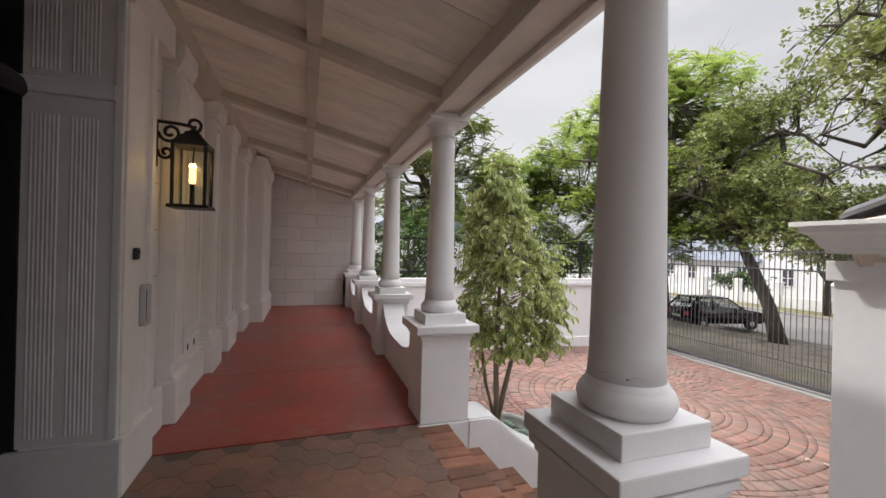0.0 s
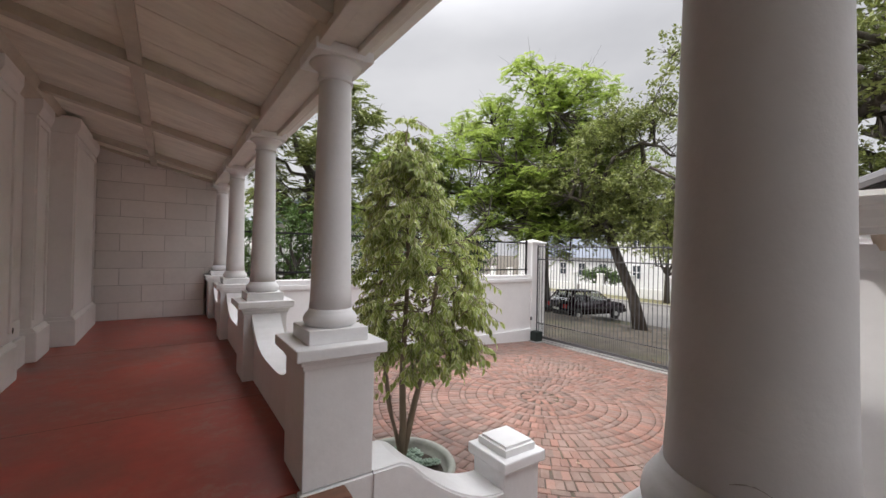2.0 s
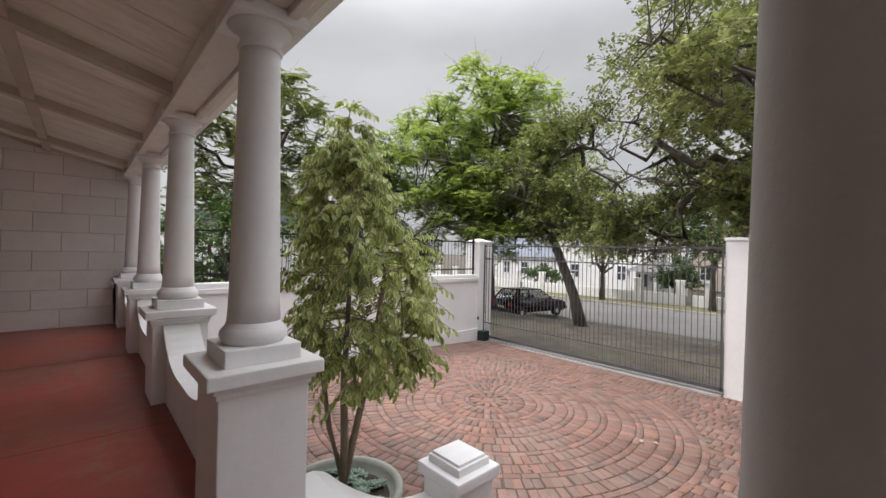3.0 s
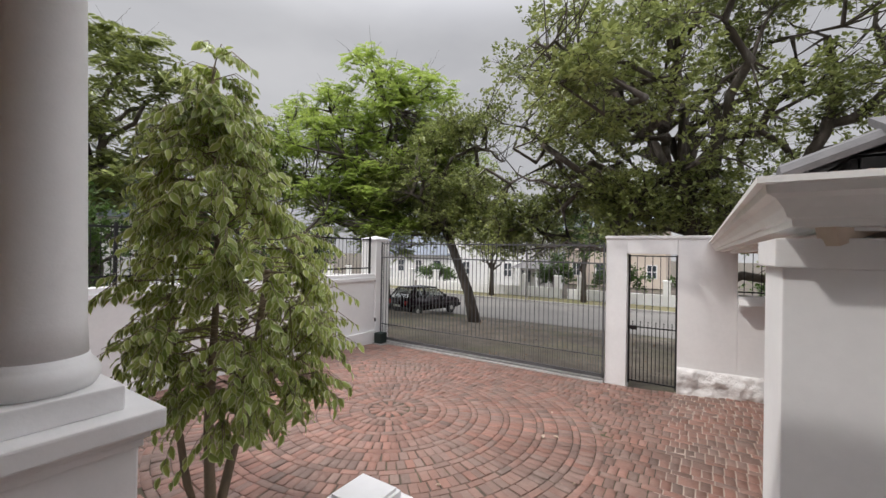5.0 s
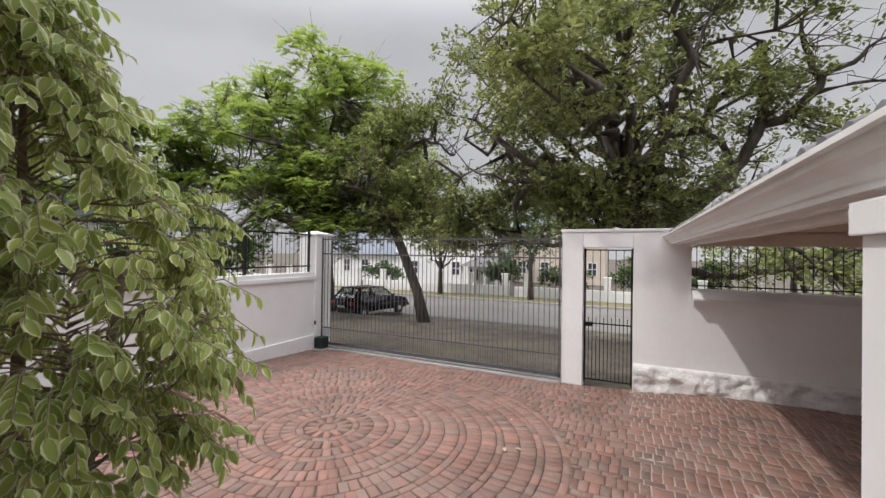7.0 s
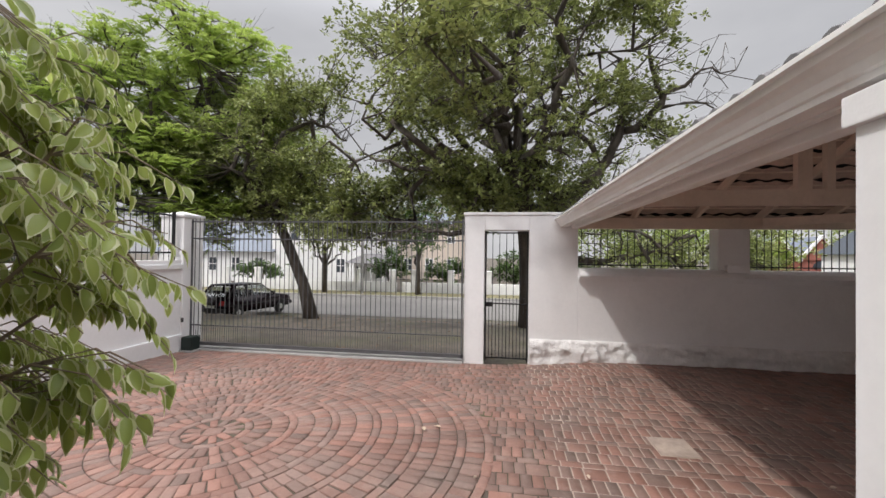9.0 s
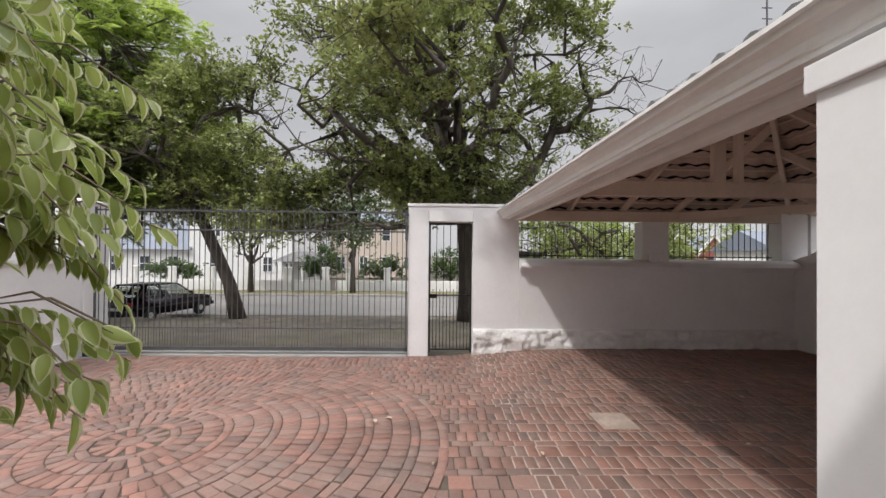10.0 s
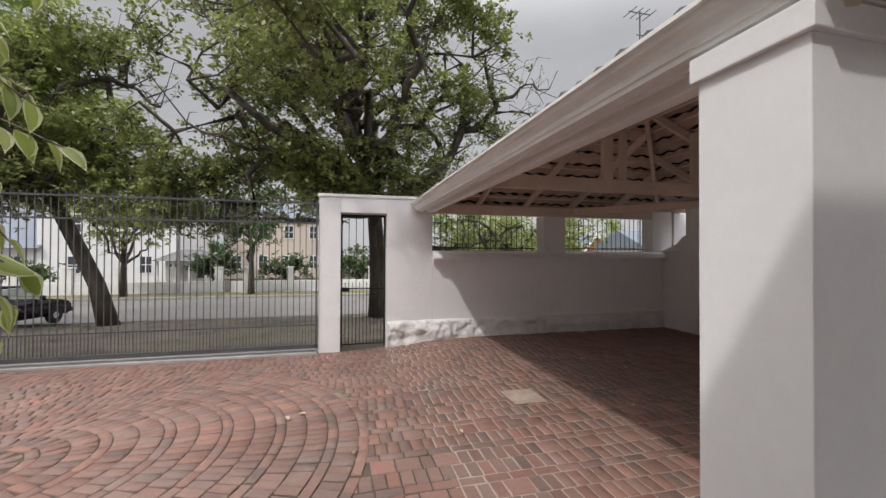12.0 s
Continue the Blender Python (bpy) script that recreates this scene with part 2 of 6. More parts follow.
SOIL = material("potting_soil", (0.045, 0.035, 0.025, 1), 0.95, var=0.3, scale=12, bump=0.8)
SUCCULENT = leaf_material("grey_green_succulent", (0.16, 0.25, 0.19, 1), (0.30, 0.38, 0.30, 1), 0.5, 0.1)
BARK = material("grey_brown_bark", (0.085, 0.07, 0.058, 1), 0.9, var=0.35, scale=3, stain=(0.33, 0.32, 0.30, 1), stain_amt=0.42, stain_scale=3.5, bump=1.0, bump_scale=14, stretch=(1, 1, 0.35), depth=0.02)
FICUSBARK = material("pale_ficus_bark", (0.22, 0.17, 0.12, 1), 0.8, var=0.25, scale=7, bump=0.5, bump_scale=30, stretch=(1, 1, 0.4))
LEAF_MID = leaf_material("ficus_leaf_green", (0.15, 0.22, 0.045, 1), (0.52, 0.59, 0.17, 1), 0.27, 0.44)
LEAF_EDGE = leaf_material("ficus_leaf_cream_edge", (0.42, 0.48, 0.19, 1), (0.84, 0.84, 0.54, 1), 0.34, 0.4)
LEAF_OAK = leaf_material("olive_green_leaf", (0.065, 0.092, 0.028, 1), (0.48, 0.53, 0.19, 1), 0.28, 0.3)
LEAF_JAC = leaf_material("bright_feathery_leaf", (0.21, 0.30, 0.06, 1), (0.43, 0.52, 0.13, 1), 0.45, 0.62)
LEAF_DARK = leaf_material("dark_green_leaf", (0.04, 0.085, 0.02, 1), (0.11, 0.18, 0.04, 1), 0.5, 0.3)
ASPHALT = material("pale_worn_asphalt", (0.19, 0.18, 0.17, 1), 0.9, var=0.12, scale=0.5, stain=(0.12, 0.115, 0.11, 1), stain_amt=0.5, stain_scale=0.3, bump=0.4)
VERGE = material("bare_earth_verge", (0.115, 0.098, 0.082, 1), 0.95, var=0.4, scale=1.5, stain=(0.10, 0.11, 0.04, 1), stain_amt=0.6, stain_scale=0.5, bump=0.7, bump_scale=20)
GRASS = material("dry_grass_verge", (0.18, 0.16, 0.085, 1), 0.95, var=0.2, scale=0.8, stain=(0.12, 0.14, 0.04, 1), stain_amt=0.6, stain_scale=0.4, bump=0.7, bump_scale=20)
CONCRETE = material("concrete_threshold", (0.36, 0.35, 0.34, 1), 0.85, var=0.12, scale=3, stain=(0.2, 0.19, 0.18, 1), stain_amt=0.5, bump=0.4)
CARPAINT = material("dark_maroon_car_paint", (0.010, 0.004, 0.008, 1), 0.22, var=0.08, scale=2, bump=0.0, spec=0.2)
CARWINDOW = glass_material("tinted_car_window", (0.62, 0.66, 0.66, 1), 0.0)
CARGLASS = material("dark_car_glass", (0.012, 0.014, 0.016, 1), 0.06, var=0.05, bump=0.0, spec=0.55)
TYRE = material("black_tyre_rubber", (0.02, 0.02, 0.02, 1), 0.85, var=0.15, bump=0.3)
ALLOY = material("silver_wheel_rim", (0.5, 0.5, 0.5, 1), 0.35, metal=0.8, var=0.08, bump=0.0)
REDLENS = material("red_lamp_lens", (0.30, 0.012, 0.012, 1), 0.2, var=0.05, bump=0.0)
PLATE = material("number_plate_white", (0.62, 0.62, 0.58, 1), 0.5, var=0.05, bump=0.0)
FARWHITE = material("far_white_plaster", (0.86, 0.855, 0.85, 1), 0.8, var=0.05, scale=0.4, bump=0.1)
FARCREAM = material("far_cream_plaster", (0.66, 0.57, 0.49, 1), 0.8, var=0.06, scale=0.4, bump=0.1)
FARROOF = material("far_blue_grey_roof", (0.19, 0.215, 0.26, 1), 0.6, var=0.08, scale=0.5, bump=0.1)
FARRED = material("far_red_brick", (0.34, 0.13, 0.10, 1), 0.8, var=0.1, scale=1, bump=0.2)
FARGLASS = material("far_window_glass", (0.05, 0.06, 0.075, 1), 0.12, var=0.1, bump=0.0, spec=0.6)
DRYLEAF = material("pale_dry_leaf", (0.50, 0.40, 0.31, 1), 0.8, var=0.15, scale=20, bump=0.2)
LITTER = material("brown_fallen_leaf", (0.21, 0.14, 0.085, 1), 0.85, var=0.2, scale=9, bump=0.2, piece_var=0.4, second=(0.10, 0.075, 0.05, 1))
MOTOR = material("dark_green_gate_motor", (0.014, 0.024, 0.021, 1), 0.5, var=0.1, bump=0.1)


# ---- mesh helpers ----
def link_mesh(name, bm, mat, parent=None, smooth=False):
    me = bpy.data.meshes.new(name)
    bm.normal_update()
    bm.to_mesh(me)
    bm.free()
    for m in (mat if isinstance(mat, (list, tuple)) else [mat]):
        me.materials.append(m)
    if smooth:
        me.polygons.foreach_set("use_smooth", [True] * len(me.polygons))
    ob = new(name, me)
    if parent:
        ob.parent = parent
    return ob


def part(name, bm, mat, parent, label="", smooth=False):
    ob = link_mesh(name, bm, mat, parent, smooth)
    if label:
        ob["label"] = label
    return ob


def thing(name, label, category, at=(0, 0, 0), group="", rz=0):
    ob = new(name)
    ob.empty_display_size = 0.1
    ob.matrix_world = pose(*at, 0, 0, rz)
    return tagged(ob, label, category, group)


def structure(name, bm, mat, label="", smooth=False):
    return tagged(link_mesh(name, bm, mat, None, smooth), label, name.split("_")[0], kind="structure")


def box(bm, x0, x1, y0, y1, z0, z1, bevel=0.0):
    """Adds a box, its edges eased by bevel."""
    r = bmesh.ops.create_cube(bm, size=1.0)
    vs = r["verts"]
    for v in vs:
        v.co = Vector((x0 + (v.co.x + 0.5) * (x1 - x0), y0 + (v.co.y + 0.5) * (y1 - y0), z0 + (v.co.z + 0.5) * (z1 - z0)))
    if bevel:
        es = list({e for v in vs for e in v.link_edges})
        bmesh.ops.bevel(bm, geom=es, offset=bevel, segments=2, affect="EDGES", profile=0.6)
    return bm


def boxes(*args, bevel=0.0):
    bm = bmesh.new()
    for a in args:
        box(bm, *a, bevel=bevel)
    return bm


def prism(bm, outline, axis, a, b):
    """Extrudes a closed outline of 2D points along an axis from a to b."""
    def p(u, v, w):
        return {"x": (w, u, v), "y": (u, w, v), "z": (u, v, w)}[axis]
    lo = [bm.verts.new(p(u, v, a)) for u, v in outline]
    hi = [bm.verts.new(p(u, v, b)) for u, v in outline]
    bm.faces.new(lo)
    bm.faces.new(hi[::-1])
    k = len(outline)
    for i in range(k):
        bm.faces.new((lo[i], hi[i], hi[(i + 1) % k], lo[(i + 1) % k]))
    bmesh.ops.recalc_face_normals(bm, faces=bm.faces[:])
    return bm


def lathe(bm, profile, steps=40, cx=0.0, cy=0.0):
    """Turns (radius, height) pairs round the vertical through cx, cy."""
    rings = []
    for r, z in profile:
        rings.append([bm.verts.new((cx + r * math.cos(2 * math.pi * i / steps), cy + r * math.sin(2 * math.pi * i / steps), z)) for i in range(steps)])
    for a, b in zip(rings, rings[1:]):
        for i in range(steps):
            j = (i + 1) % steps
            bm.faces.new((a[i], a[j], b[j], b[i]))
    bm.faces.new(rings[0][::-1])
    bm.faces.new(rings[-1])
    return bm


def tube(bm, points, radii, sides=8):
    """A tube along points, with a radius at each."""
    rings = []
    pts = [Vector(p) for p in points]
    for i, p in enumerate(pts):
        d = (pts[min(i + 1, len(pts) - 1)] - pts[max(i - 1, 0)]).normalized()
        u = d.orthogonal().normalized() if abs(d.z) > 0.9 else d.cross(Vector((0, 0, 1))).normalized()
        w = d.cross(u)
        r = radii[i] if isinstance(radii, (list, tuple)) else radii
        rings.append([bm.verts.new(p + r * (math.cos(2 * math.pi * k / sides) * u + math.sin(2 * math.pi * k / sides) * w)) for k in range(sides)])
    for a, b in zip(rings, rings[1:]):
        best = min(range(sides), key=lambda s: (a[0].co - b[s].co).length)
        for k in range(sides):
            bm.faces.new((a[k], a[(k + 1) % sides], b[(k + 1 + best) % sides], b[(k + best) % sides]))
    bm.faces.new(rings[0][::-1])
    bm.faces.new(rings[-1])
    return bm


def bar(bm, a, b, w, h):
    """A squared timber from a to b, w wide and h high."""
    a, b = Vector(a), Vector(b)
    d = (b - a).normalized()
    u = d.cross(Vector((0, 0, 1))).normalized() if abs(d.z) < 0.99 else Vector((1, 0, 0))
    v = u.cross(d).normalized()
    c = [[bm.verts.new(p + u * (i * w / 2) + v * (j * h / 2)) for i, j in ((-1, -1), (1, -1), (1, 1), (-1, 1))] for p in (a, b)]
    bm.faces.new(c[0][::-1])
    bm.faces.new(c[1])
    for i in range(4):
        bm.faces.new((c[0][i], c[0][(i + 1) % 4], c[1][(i + 1) % 4], c[1][i]))
    return bm


# ---- large structure ----
H = 0.93                         # veranda floor above the courtyard
COLS = (0.937, 2.81, 4.66, 6.5, 8.24)
CX = 0.94
C1X = 0.897
END = 8.5
WALLX = 8.07


def smooth01(v):
    v = max(0.0, min(1.0, v))
    return v * v * (3 - 2 * v)


def court_z(x, y):
    """The courtyard falls a little towards the drive gate."""
    return -0.16 * max(0.0, min(1.0, (x - 5.0) / 3.1)) * smooth01(y / 2.4)


def street_z(x):
    for (a, za), (b, zb) in zip(((8.0, -0.16), (13.5, -0.42), (17.5, -1.08)), ((13.5, -0.42), (17.5, -1.08), (24.0, -1.15))):
        if x <= b:
            return za + (zb - za) * max(0.0, (x - a)) / (b - a)
    return -1.15


def ground_sheet():
    xs = [-300, -60, -10, 0, 2, 4, 5, 6, 7, 8.0, 8.6, 10, 12, 13.5, 15, 16.2, 17.5, 20, 24, 40, 90, 300]
    ys = [-300, -60, -15, -4, -1, 0, 0.6, 1.2, 1.8, 2.4, 3.5, 6, 8, 15, 40, 90, 300]
    bm = bmesh.new()
    g = [[bm.verts.new((x, y, (court_z(x, y) - 0.075) if x < 8.3 else street_z(x) - 0.02)) for y in ys] for x in xs]
    for i in range(len(xs) - 1):
        for j in range(len(ys) - 1):
            bm.faces.new((g[i][j], g[i + 1][j], g[i + 1][j + 1], g[i][j + 1]))
    return structure("ground", bm, VERGE, "bare brown earth verge with scattered dry leaves")


ground_sheet()
bm = bmesh.new()
prev = None
for y in (-120, -40, -10, 5, 20, 40, 120):
    row = [bm.verts.new((x, y, z)) for x, z in ((18.3, -1.085), (22, -1.08), (26.0, -1.12))]
    if prev:
        for i in range(2):
            bm.faces.new((prev[i], prev[i + 1], row[i + 1], row[i]))
    prev = row
structure("road", bm, ASPHALT, "pale worn asphalt street")
structure("verge", boxes((26.0, 28.6, -120, 120, -1.3, -1.02), bevel=0.03), GRASS, "dry yellow grass verge beyond the street")
structure("kerb", boxes((25.9, 26.06, -120, 120, -1.3, -0.99), bevel=0.02), CONCRETE, "concrete kerb of the street")

# veranda slab, floors
structure("floor_slab", boxes((-1.1, 0.74, -2.5, END, 0.2, H - 0.03)), CONCRETE, "concrete veranda slab edge")
structure("floor_red", boxes((-1.05, 1.0, 2.67, END, H - 0.03, H)), REDFLOOR, "worn red polished cement veranda floor")
structure("floor_joint", boxes((-1.0, 0.98, 4.10, 4.105, H - 0.01, H + 0.0008), (-1.0, 0.98, 6.28, 6.285, H - 0.01, H + 0.0008)), GROUT, "thin dark expansion joint in the red floor")
structure("floor_landing", boxes((-1.25, 0.74, -2.5, 2.66, H - 0.03, H - 0.004)), GROUT, "dark grout bed of the tiled landing")

# end wall with coursed blocks
structure("wall_end", boxes((-1.3, 1.15, END + 0.012, END + 0.22, 0.0, 3.9)), JOINT, "coursed block wall closing the veranda")
structure("wall_end_lower", boxes((0.72, 1.15, END + 0.0, END + 0.24, 0.0, H + 0.7)), WALLPAINT, "white painted wall end below the last column")

# ceiling: sloping boards, ribs, one long batten
def ceil_z(x):
    return 3.15 + 0.243 * (CX - x)


bm = bmesh.new()
y = -2.6
while y < END:
    w = 0.43
    prism(bm, [(-1.2, ceil_z(-1.2)), (1.0, ceil_z(1.0)), (1.0, ceil_z(1.0) + 0.03), (-1.2, ceil_z(-1.2) + 0.03)], "y", y, min(y + w - 0.007, END))
    y += w
structure("ceiling", bm, CEIL, "sloping painted timber board ceiling with peeling patches")
bm = bmesh.new()
for y in (-0.95, 0.78, 2.5, 4.2, 5.9, 7.65):
    prism(bm, [(-0.86, ceil_z(-0.86) - 0.075), (0.84, ceil_z(0.84) - 0.075), (0.84, ceil_z(0.84) + 0.01), (-0.86, ceil_z(-0.86) + 0.01)], "y", y - 0.05, y + 0.05)
prism(bm, [(-0.86, ceil_z(-0.86) - 0.04), (0.9, ceil_z(0.9) - 0.04), (0.9, ceil_z(0.9) + 0.01), (-0.86, ceil_z(-0.86) + 0.01)], "y", END - 0.06, END + 0.01)
structure("ceiling_ribs", bm, BATTEN, "grey painted timber ceiling ribs")
bm = bmesh.new()
prism(bm, [(-0.03, ceil_z(0.0) - 0.055), (0.05, ceil_z(0.05) - 0.06), (0.05, ceil_z(0.05) + 0.01), (-0.03, ceil_z(0.0) + 0.01)], "y", -2.6, END)
structure("ceiling_batten", bm, BATTEN, "long painted ceiling batten")
bm = bmesh.new()
prism(bm, [(-0.93, ceil_z(-0.8) - 0.13), (-0.80, ceil_z(-0.8) - 0.10), (-0.77, ceil_z(-0.77) - 0.0), (-0.93, ceil_z(-0.93) + 0.0)], "y", -2.6, END)
structure("trim_cornice", bm, BATTEN, "painted cornice strip along the house wall")

# eave beam over the columns, soffit, fascia and gutter
structure("beam_eave", boxes((0.80, 0.86, -2.6, END, 3.075, 3.30), bevel=0.006), BEAM, "painted timber eave beam resting on the columns")
structure("beam_eave_sole", boxes((0.86, 0.999, -2.6, END, 3.11, 3.16), bevel=0.006), BEAM, "painted timber sole board over the columns")
structure("beam_eave_face", boxes((1.0, 1.045, -2.6, END, 3.08, 3.26), bevel=0.006), BEAM, "painted timber face board of the eave")
bm = boxes((1.045, 1.16, -2.6, END + 0.2, 3.20, 3.23))
structure("trim_soffit", bm, BEAM, "narrow painted soffit board")
bm = bmesh.new()
prism(bm, [(1.12, 3.20), (1.23, 3.225), (1.255, 3.34), (1.24, 3.34), (1.215, 3.24), (1.135, 3.225), (1.135, 3.34), (1.12, 3.34)], "y", -2.6, END + 0.2)
structure("gutter_veranda", bm, GUTTER, "painted metal gutter along the veranda eave")
bm = bmesh.new()
prism(bm, [(-1.4, ceil_z(-1.4) + 0.15), (1.2, 3.34), (1.2, 3.37), (-1.4, ceil_z(-1.4) + 0.19)], "y", -2.7, END + 0.3)
structure("roof_veranda", bm, ROOFTILE, "sheet roof over the veranda")

# house wall behind the pilasters, with the doorway left open
structure("wall_house", boxes((-1.3, -0.93, 2.30, END, 0.3, 4.2), (-1.3, -0.93, -2.6, 0.35, 0.3, 4.2), (-1.3, -0.93, 0.35, 2.30, 3.42, 4.2)), VERANDAPAINT, "white painted house wall")
# unseen upper wall, added to cut sky light on west-facing surfaces
structure("wall_house_upper", boxes((-1.3, -0.97, -2.6, END, 4.2, 6.4)), VERANDAPAINT, "unseen white wall added above the veranda roof to block western sky light")
# hallway walls are coloured near-black so the room looks unlit
structure("wall_hall", boxes((-3.4, -3.3, -1, 3.4, 0.3, 4.2), (-3.3, -1.3, 3.3, 3.4, 0.3, 4.2), (-3.3, -1.3, -1, -0.9, 0.3, 4.2), (-3.4, -1.3, -1, 3.4, 4.2, 4.3), (-3.4, -1.1, -1, 3.4, 0.7, H - 0.012)), SHADE_BLACK, "hallway behind the open front door, shade painted in as near-black walls")
# unseen pitched roof, its height added to shade the carport pillar from the sky
bm = bmesh.new()
prism(bm, [(-1.35, 3.75), (-1.3, 3.9), (-5.5, 7.0), (-9.7, 3.9), (-9.7, 3.75)], "y", -9.0, END + 0.6)
structure("roof_house_main", bm, ROOFTILE, "unseen grey pitched roof added behind the veranda to block sky light")
structure("wall_house_body", boxes((-6.0, -5.9, -3, END + 0.3, -0.2, 3.74), (-6, -1.3, END + 0.2, END + 0.3, -0.2, 3.74), (-6, -1.3, -3, -2.9, -0.2, 3.74)), WALLPAINT, "plain body of the house behind")


def pilaster(y0, y1, front=-0.80, kind_label="white painted wall pilaster with plinth and raised panel"):
    """A wall pier: plinth, shaft with a framed panel on its face, and a projecting head."""
    p = thing("wall_pilaster", kind_label, "pilaster", (front, (y0 + y1) / 2, H), "pilasters of the house wall")
    half = (y1 - y0) / 2
    back = -0.93 - front
    part("plinth", boxes((back, 0.0, -half, half, 0.0, 0.29), bevel=0.012), VERANDAPAINT, p)
    bm = bmesh.new()
    prism(bm, [(back, 0.0), (-0.012, 0.0), (-0.035, 0.035), (back, 0.035)], "y", -half + 0.02, half - 0.02)
    bmesh.ops.translate(bm, verts=bm.verts[:], vec=(0, 0, 0.29))
    part("plinth_moulding", bm, VERANDAPAINT, p)
    top = ceil_z(front) - H - 0.02
    part("shaft", boxes((back, -0.045, -half + 0.035, half - 0.035, 0.325, top), bevel=0.006), VERANDAPAINT, p)
    bm = boxes((-0.046, -0.028, -half + 0.045, -half + 0.085, 0.4, 2.35), (-0.046, -0.028, half - 0.085, half - 0.045, 0.4, 2.35), (-0.046, -0.028, -half + 0.085, half - 0.085, 2.30, 2.35), bevel=0.004)
    part("panel_frame", bm, VERANDAPAINT, p)
    bm = bmesh.new()
    prism(bm, [(back, 2.38), (-0.03, 2.38), (0.0, 2.46), (0.0, top - 0.02), (back, top - 0.02)], "y", -half + 0.015, half - 0.015)
    part("head", bm, VERANDAPAINT, p)
    return p


for a, b in ((3.08, 3.44), (4.2, 4.6), (4.98, 5.5), (6.08, 6.6)):
    pilaster(a, b)
pilaster(6.76, 8.27, -0.62, "wide white painted chimney pier with plinth")
# plinth courses in the bays between, with vents
for a, b, vents in ((2.66, 3.07, 0), (3.45, 4.19, 3), (4.61, 4.97, 0), (5.51, 6.07, 2), (6.61, 6.75, 0)):
    ob = structure("baseboard", boxes((-0.93, -0.872, a, b, H, H + 0.27), bevel=0.01), VERANDAPAINT, "white painted masonry plinth course")
    if vents:
        v0 = a + 0.12
        fr = part("vent_panel", boxes((-0.93, -0.905, a + 0.04, b - 0.04, H + 0.27, H + 0.44), bevel=0.01), VERANDAPAINT, ob)
        for k in range(vents):
            bm = bmesh.new()
            yy = v0 + k * 0.19
            pts = [(yy + 0.016 * math.cos(t), H + 0.36 + 0.028 * math.sin(t)) for t in [i * math.pi / 5 for i in range(10)]]
            prism(bm, pts, "x", -0.92, -0.902)
            # solid oval, the shade inside the vent is its near-black colour
            part("vent_hole", bm, SHADE_BLACK, fr, "dark oval air vent")
# block joints in the lamp bay
for k, z in enumerate((1.62, 1.92, 2.22, 2.52, 2.82)):
    structure("trim_joint", boxes((-0.94, -0.9285, 2.75, 3.08, H + z - 0.63 - 0.003, H + z - 0.63 + 0.003)), JOINT, "incised block joint")
# window in the second bay
win = tagged(new("window_1"), "tall narrow white framed sash window between the pilasters", "window", kind="structure")
win.location = (-0.93, 3.82, H)
part("window_frame", boxes((0, 0.03, -0.3, -0.25, 0.55, 2.25), (0, 0.03, 0.25, 0.3, 0.55, 2.25), (0, 0.03, -0.25, 0.25, 2.2, 2.25), (0, 0.04, -0.33, 0.33, 0.5, 0.55), bevel=0.004), VERANDAPAINT, win)
part("pane", boxes((0.002, 0.01, -0.25, 0.25, 0.55, 2.2)), ENDWALL, win)

# door case: pier, fluted jamb, transom
def door_case():
    d = tagged(new("door_1"), "open front doorway with grey fluted panelled jamb", "door", kind="structure")
    part("pier", boxes((-1.19, -0.835, 2.285, 2.64, H, 3.58), bevel=0.006), VERANDAPAINT, d)
    part("pier_strip", boxes((-0.836, -0.822, 2.30, 2.47, H + 0.27, 3.5), bevel=0.004), VERANDAPAINT, d)
    part("pier_edge", boxes((-0.836, -0.815, 2.60, 2.655, H + 0.27, 3.3), (-0.94, -0.835, 2.64, 2.70, H + 0.27, 3.3), bevel=0.004), VERANDAPAINT, d)
    part("pier_plinth", boxes((-1.19, -0.80, 2.262, 2.665, H, H + 0.28), bevel=0.012), VERANDAPAINT, d)
    part("pier_head", boxes((-0.94, -0.80, 2.29, 2.90, 3.28, 3.56), bevel=0.008), VERANDAPAINT, d)
    part("jamb", boxes((-1.20, -0.84, 2.262, 2.284, H + 0.28, 3.5), bevel=0.004), DOORPAINT, d, "grey painted door jamb")
    part("jamb_plinth", boxes((-1.235, -0.803, 2.235, 2.262, H, H + 0.275), bevel=0.006), DOORPAINT, d)
    bm = boxes((-1.225, -0.85, 2.235, 2.263, 2.79, 2.86), bevel=0.01)
    part("jamb_band", bm, DOORPAINT, d)
    for x0 in (-1.165, -1.02):
        for z0, z1 in ((H + 0.32, 2.70), (2.90, 3.4)):
            for k in range(7):
                xx = x0 + k * 0.0155
                part("flute", tube(bmesh.new(), [(xx, 2.262, z0), (xx, 2.262, z1)], 0.0062, 6), DOORPAINT, d)
    part("door_edge", boxes((-1.46, -1.203, 2.264, 2.298, H, 3.5), bevel=0.004), BLACKIRON, d, "black painted door edge")
    part("jamb_moulding", boxes((-0.86, -0.825, 2.25, 2.266, H + 0.29, 3.5), bevel=0.004), DOORPAINT, d)
    bm = bmesh.new()
    prism(bm, [(-1.32, 2.76), (-1.19, 2.76), (-1.165, 2.80), (-1.18, 2.84), (-1.23, 2.88), (-1.32, 2.90)], "y", 0.36, 2.25)
    part("transom", bm, BLACKIRON, d, "black moulded transom bar")
    part("head_bar", boxes((-1.30, -1.0, 0.36, 2.24, 3.28, 3.42), bevel=0.01), BLACKIRON, d)
    return d


door_case()


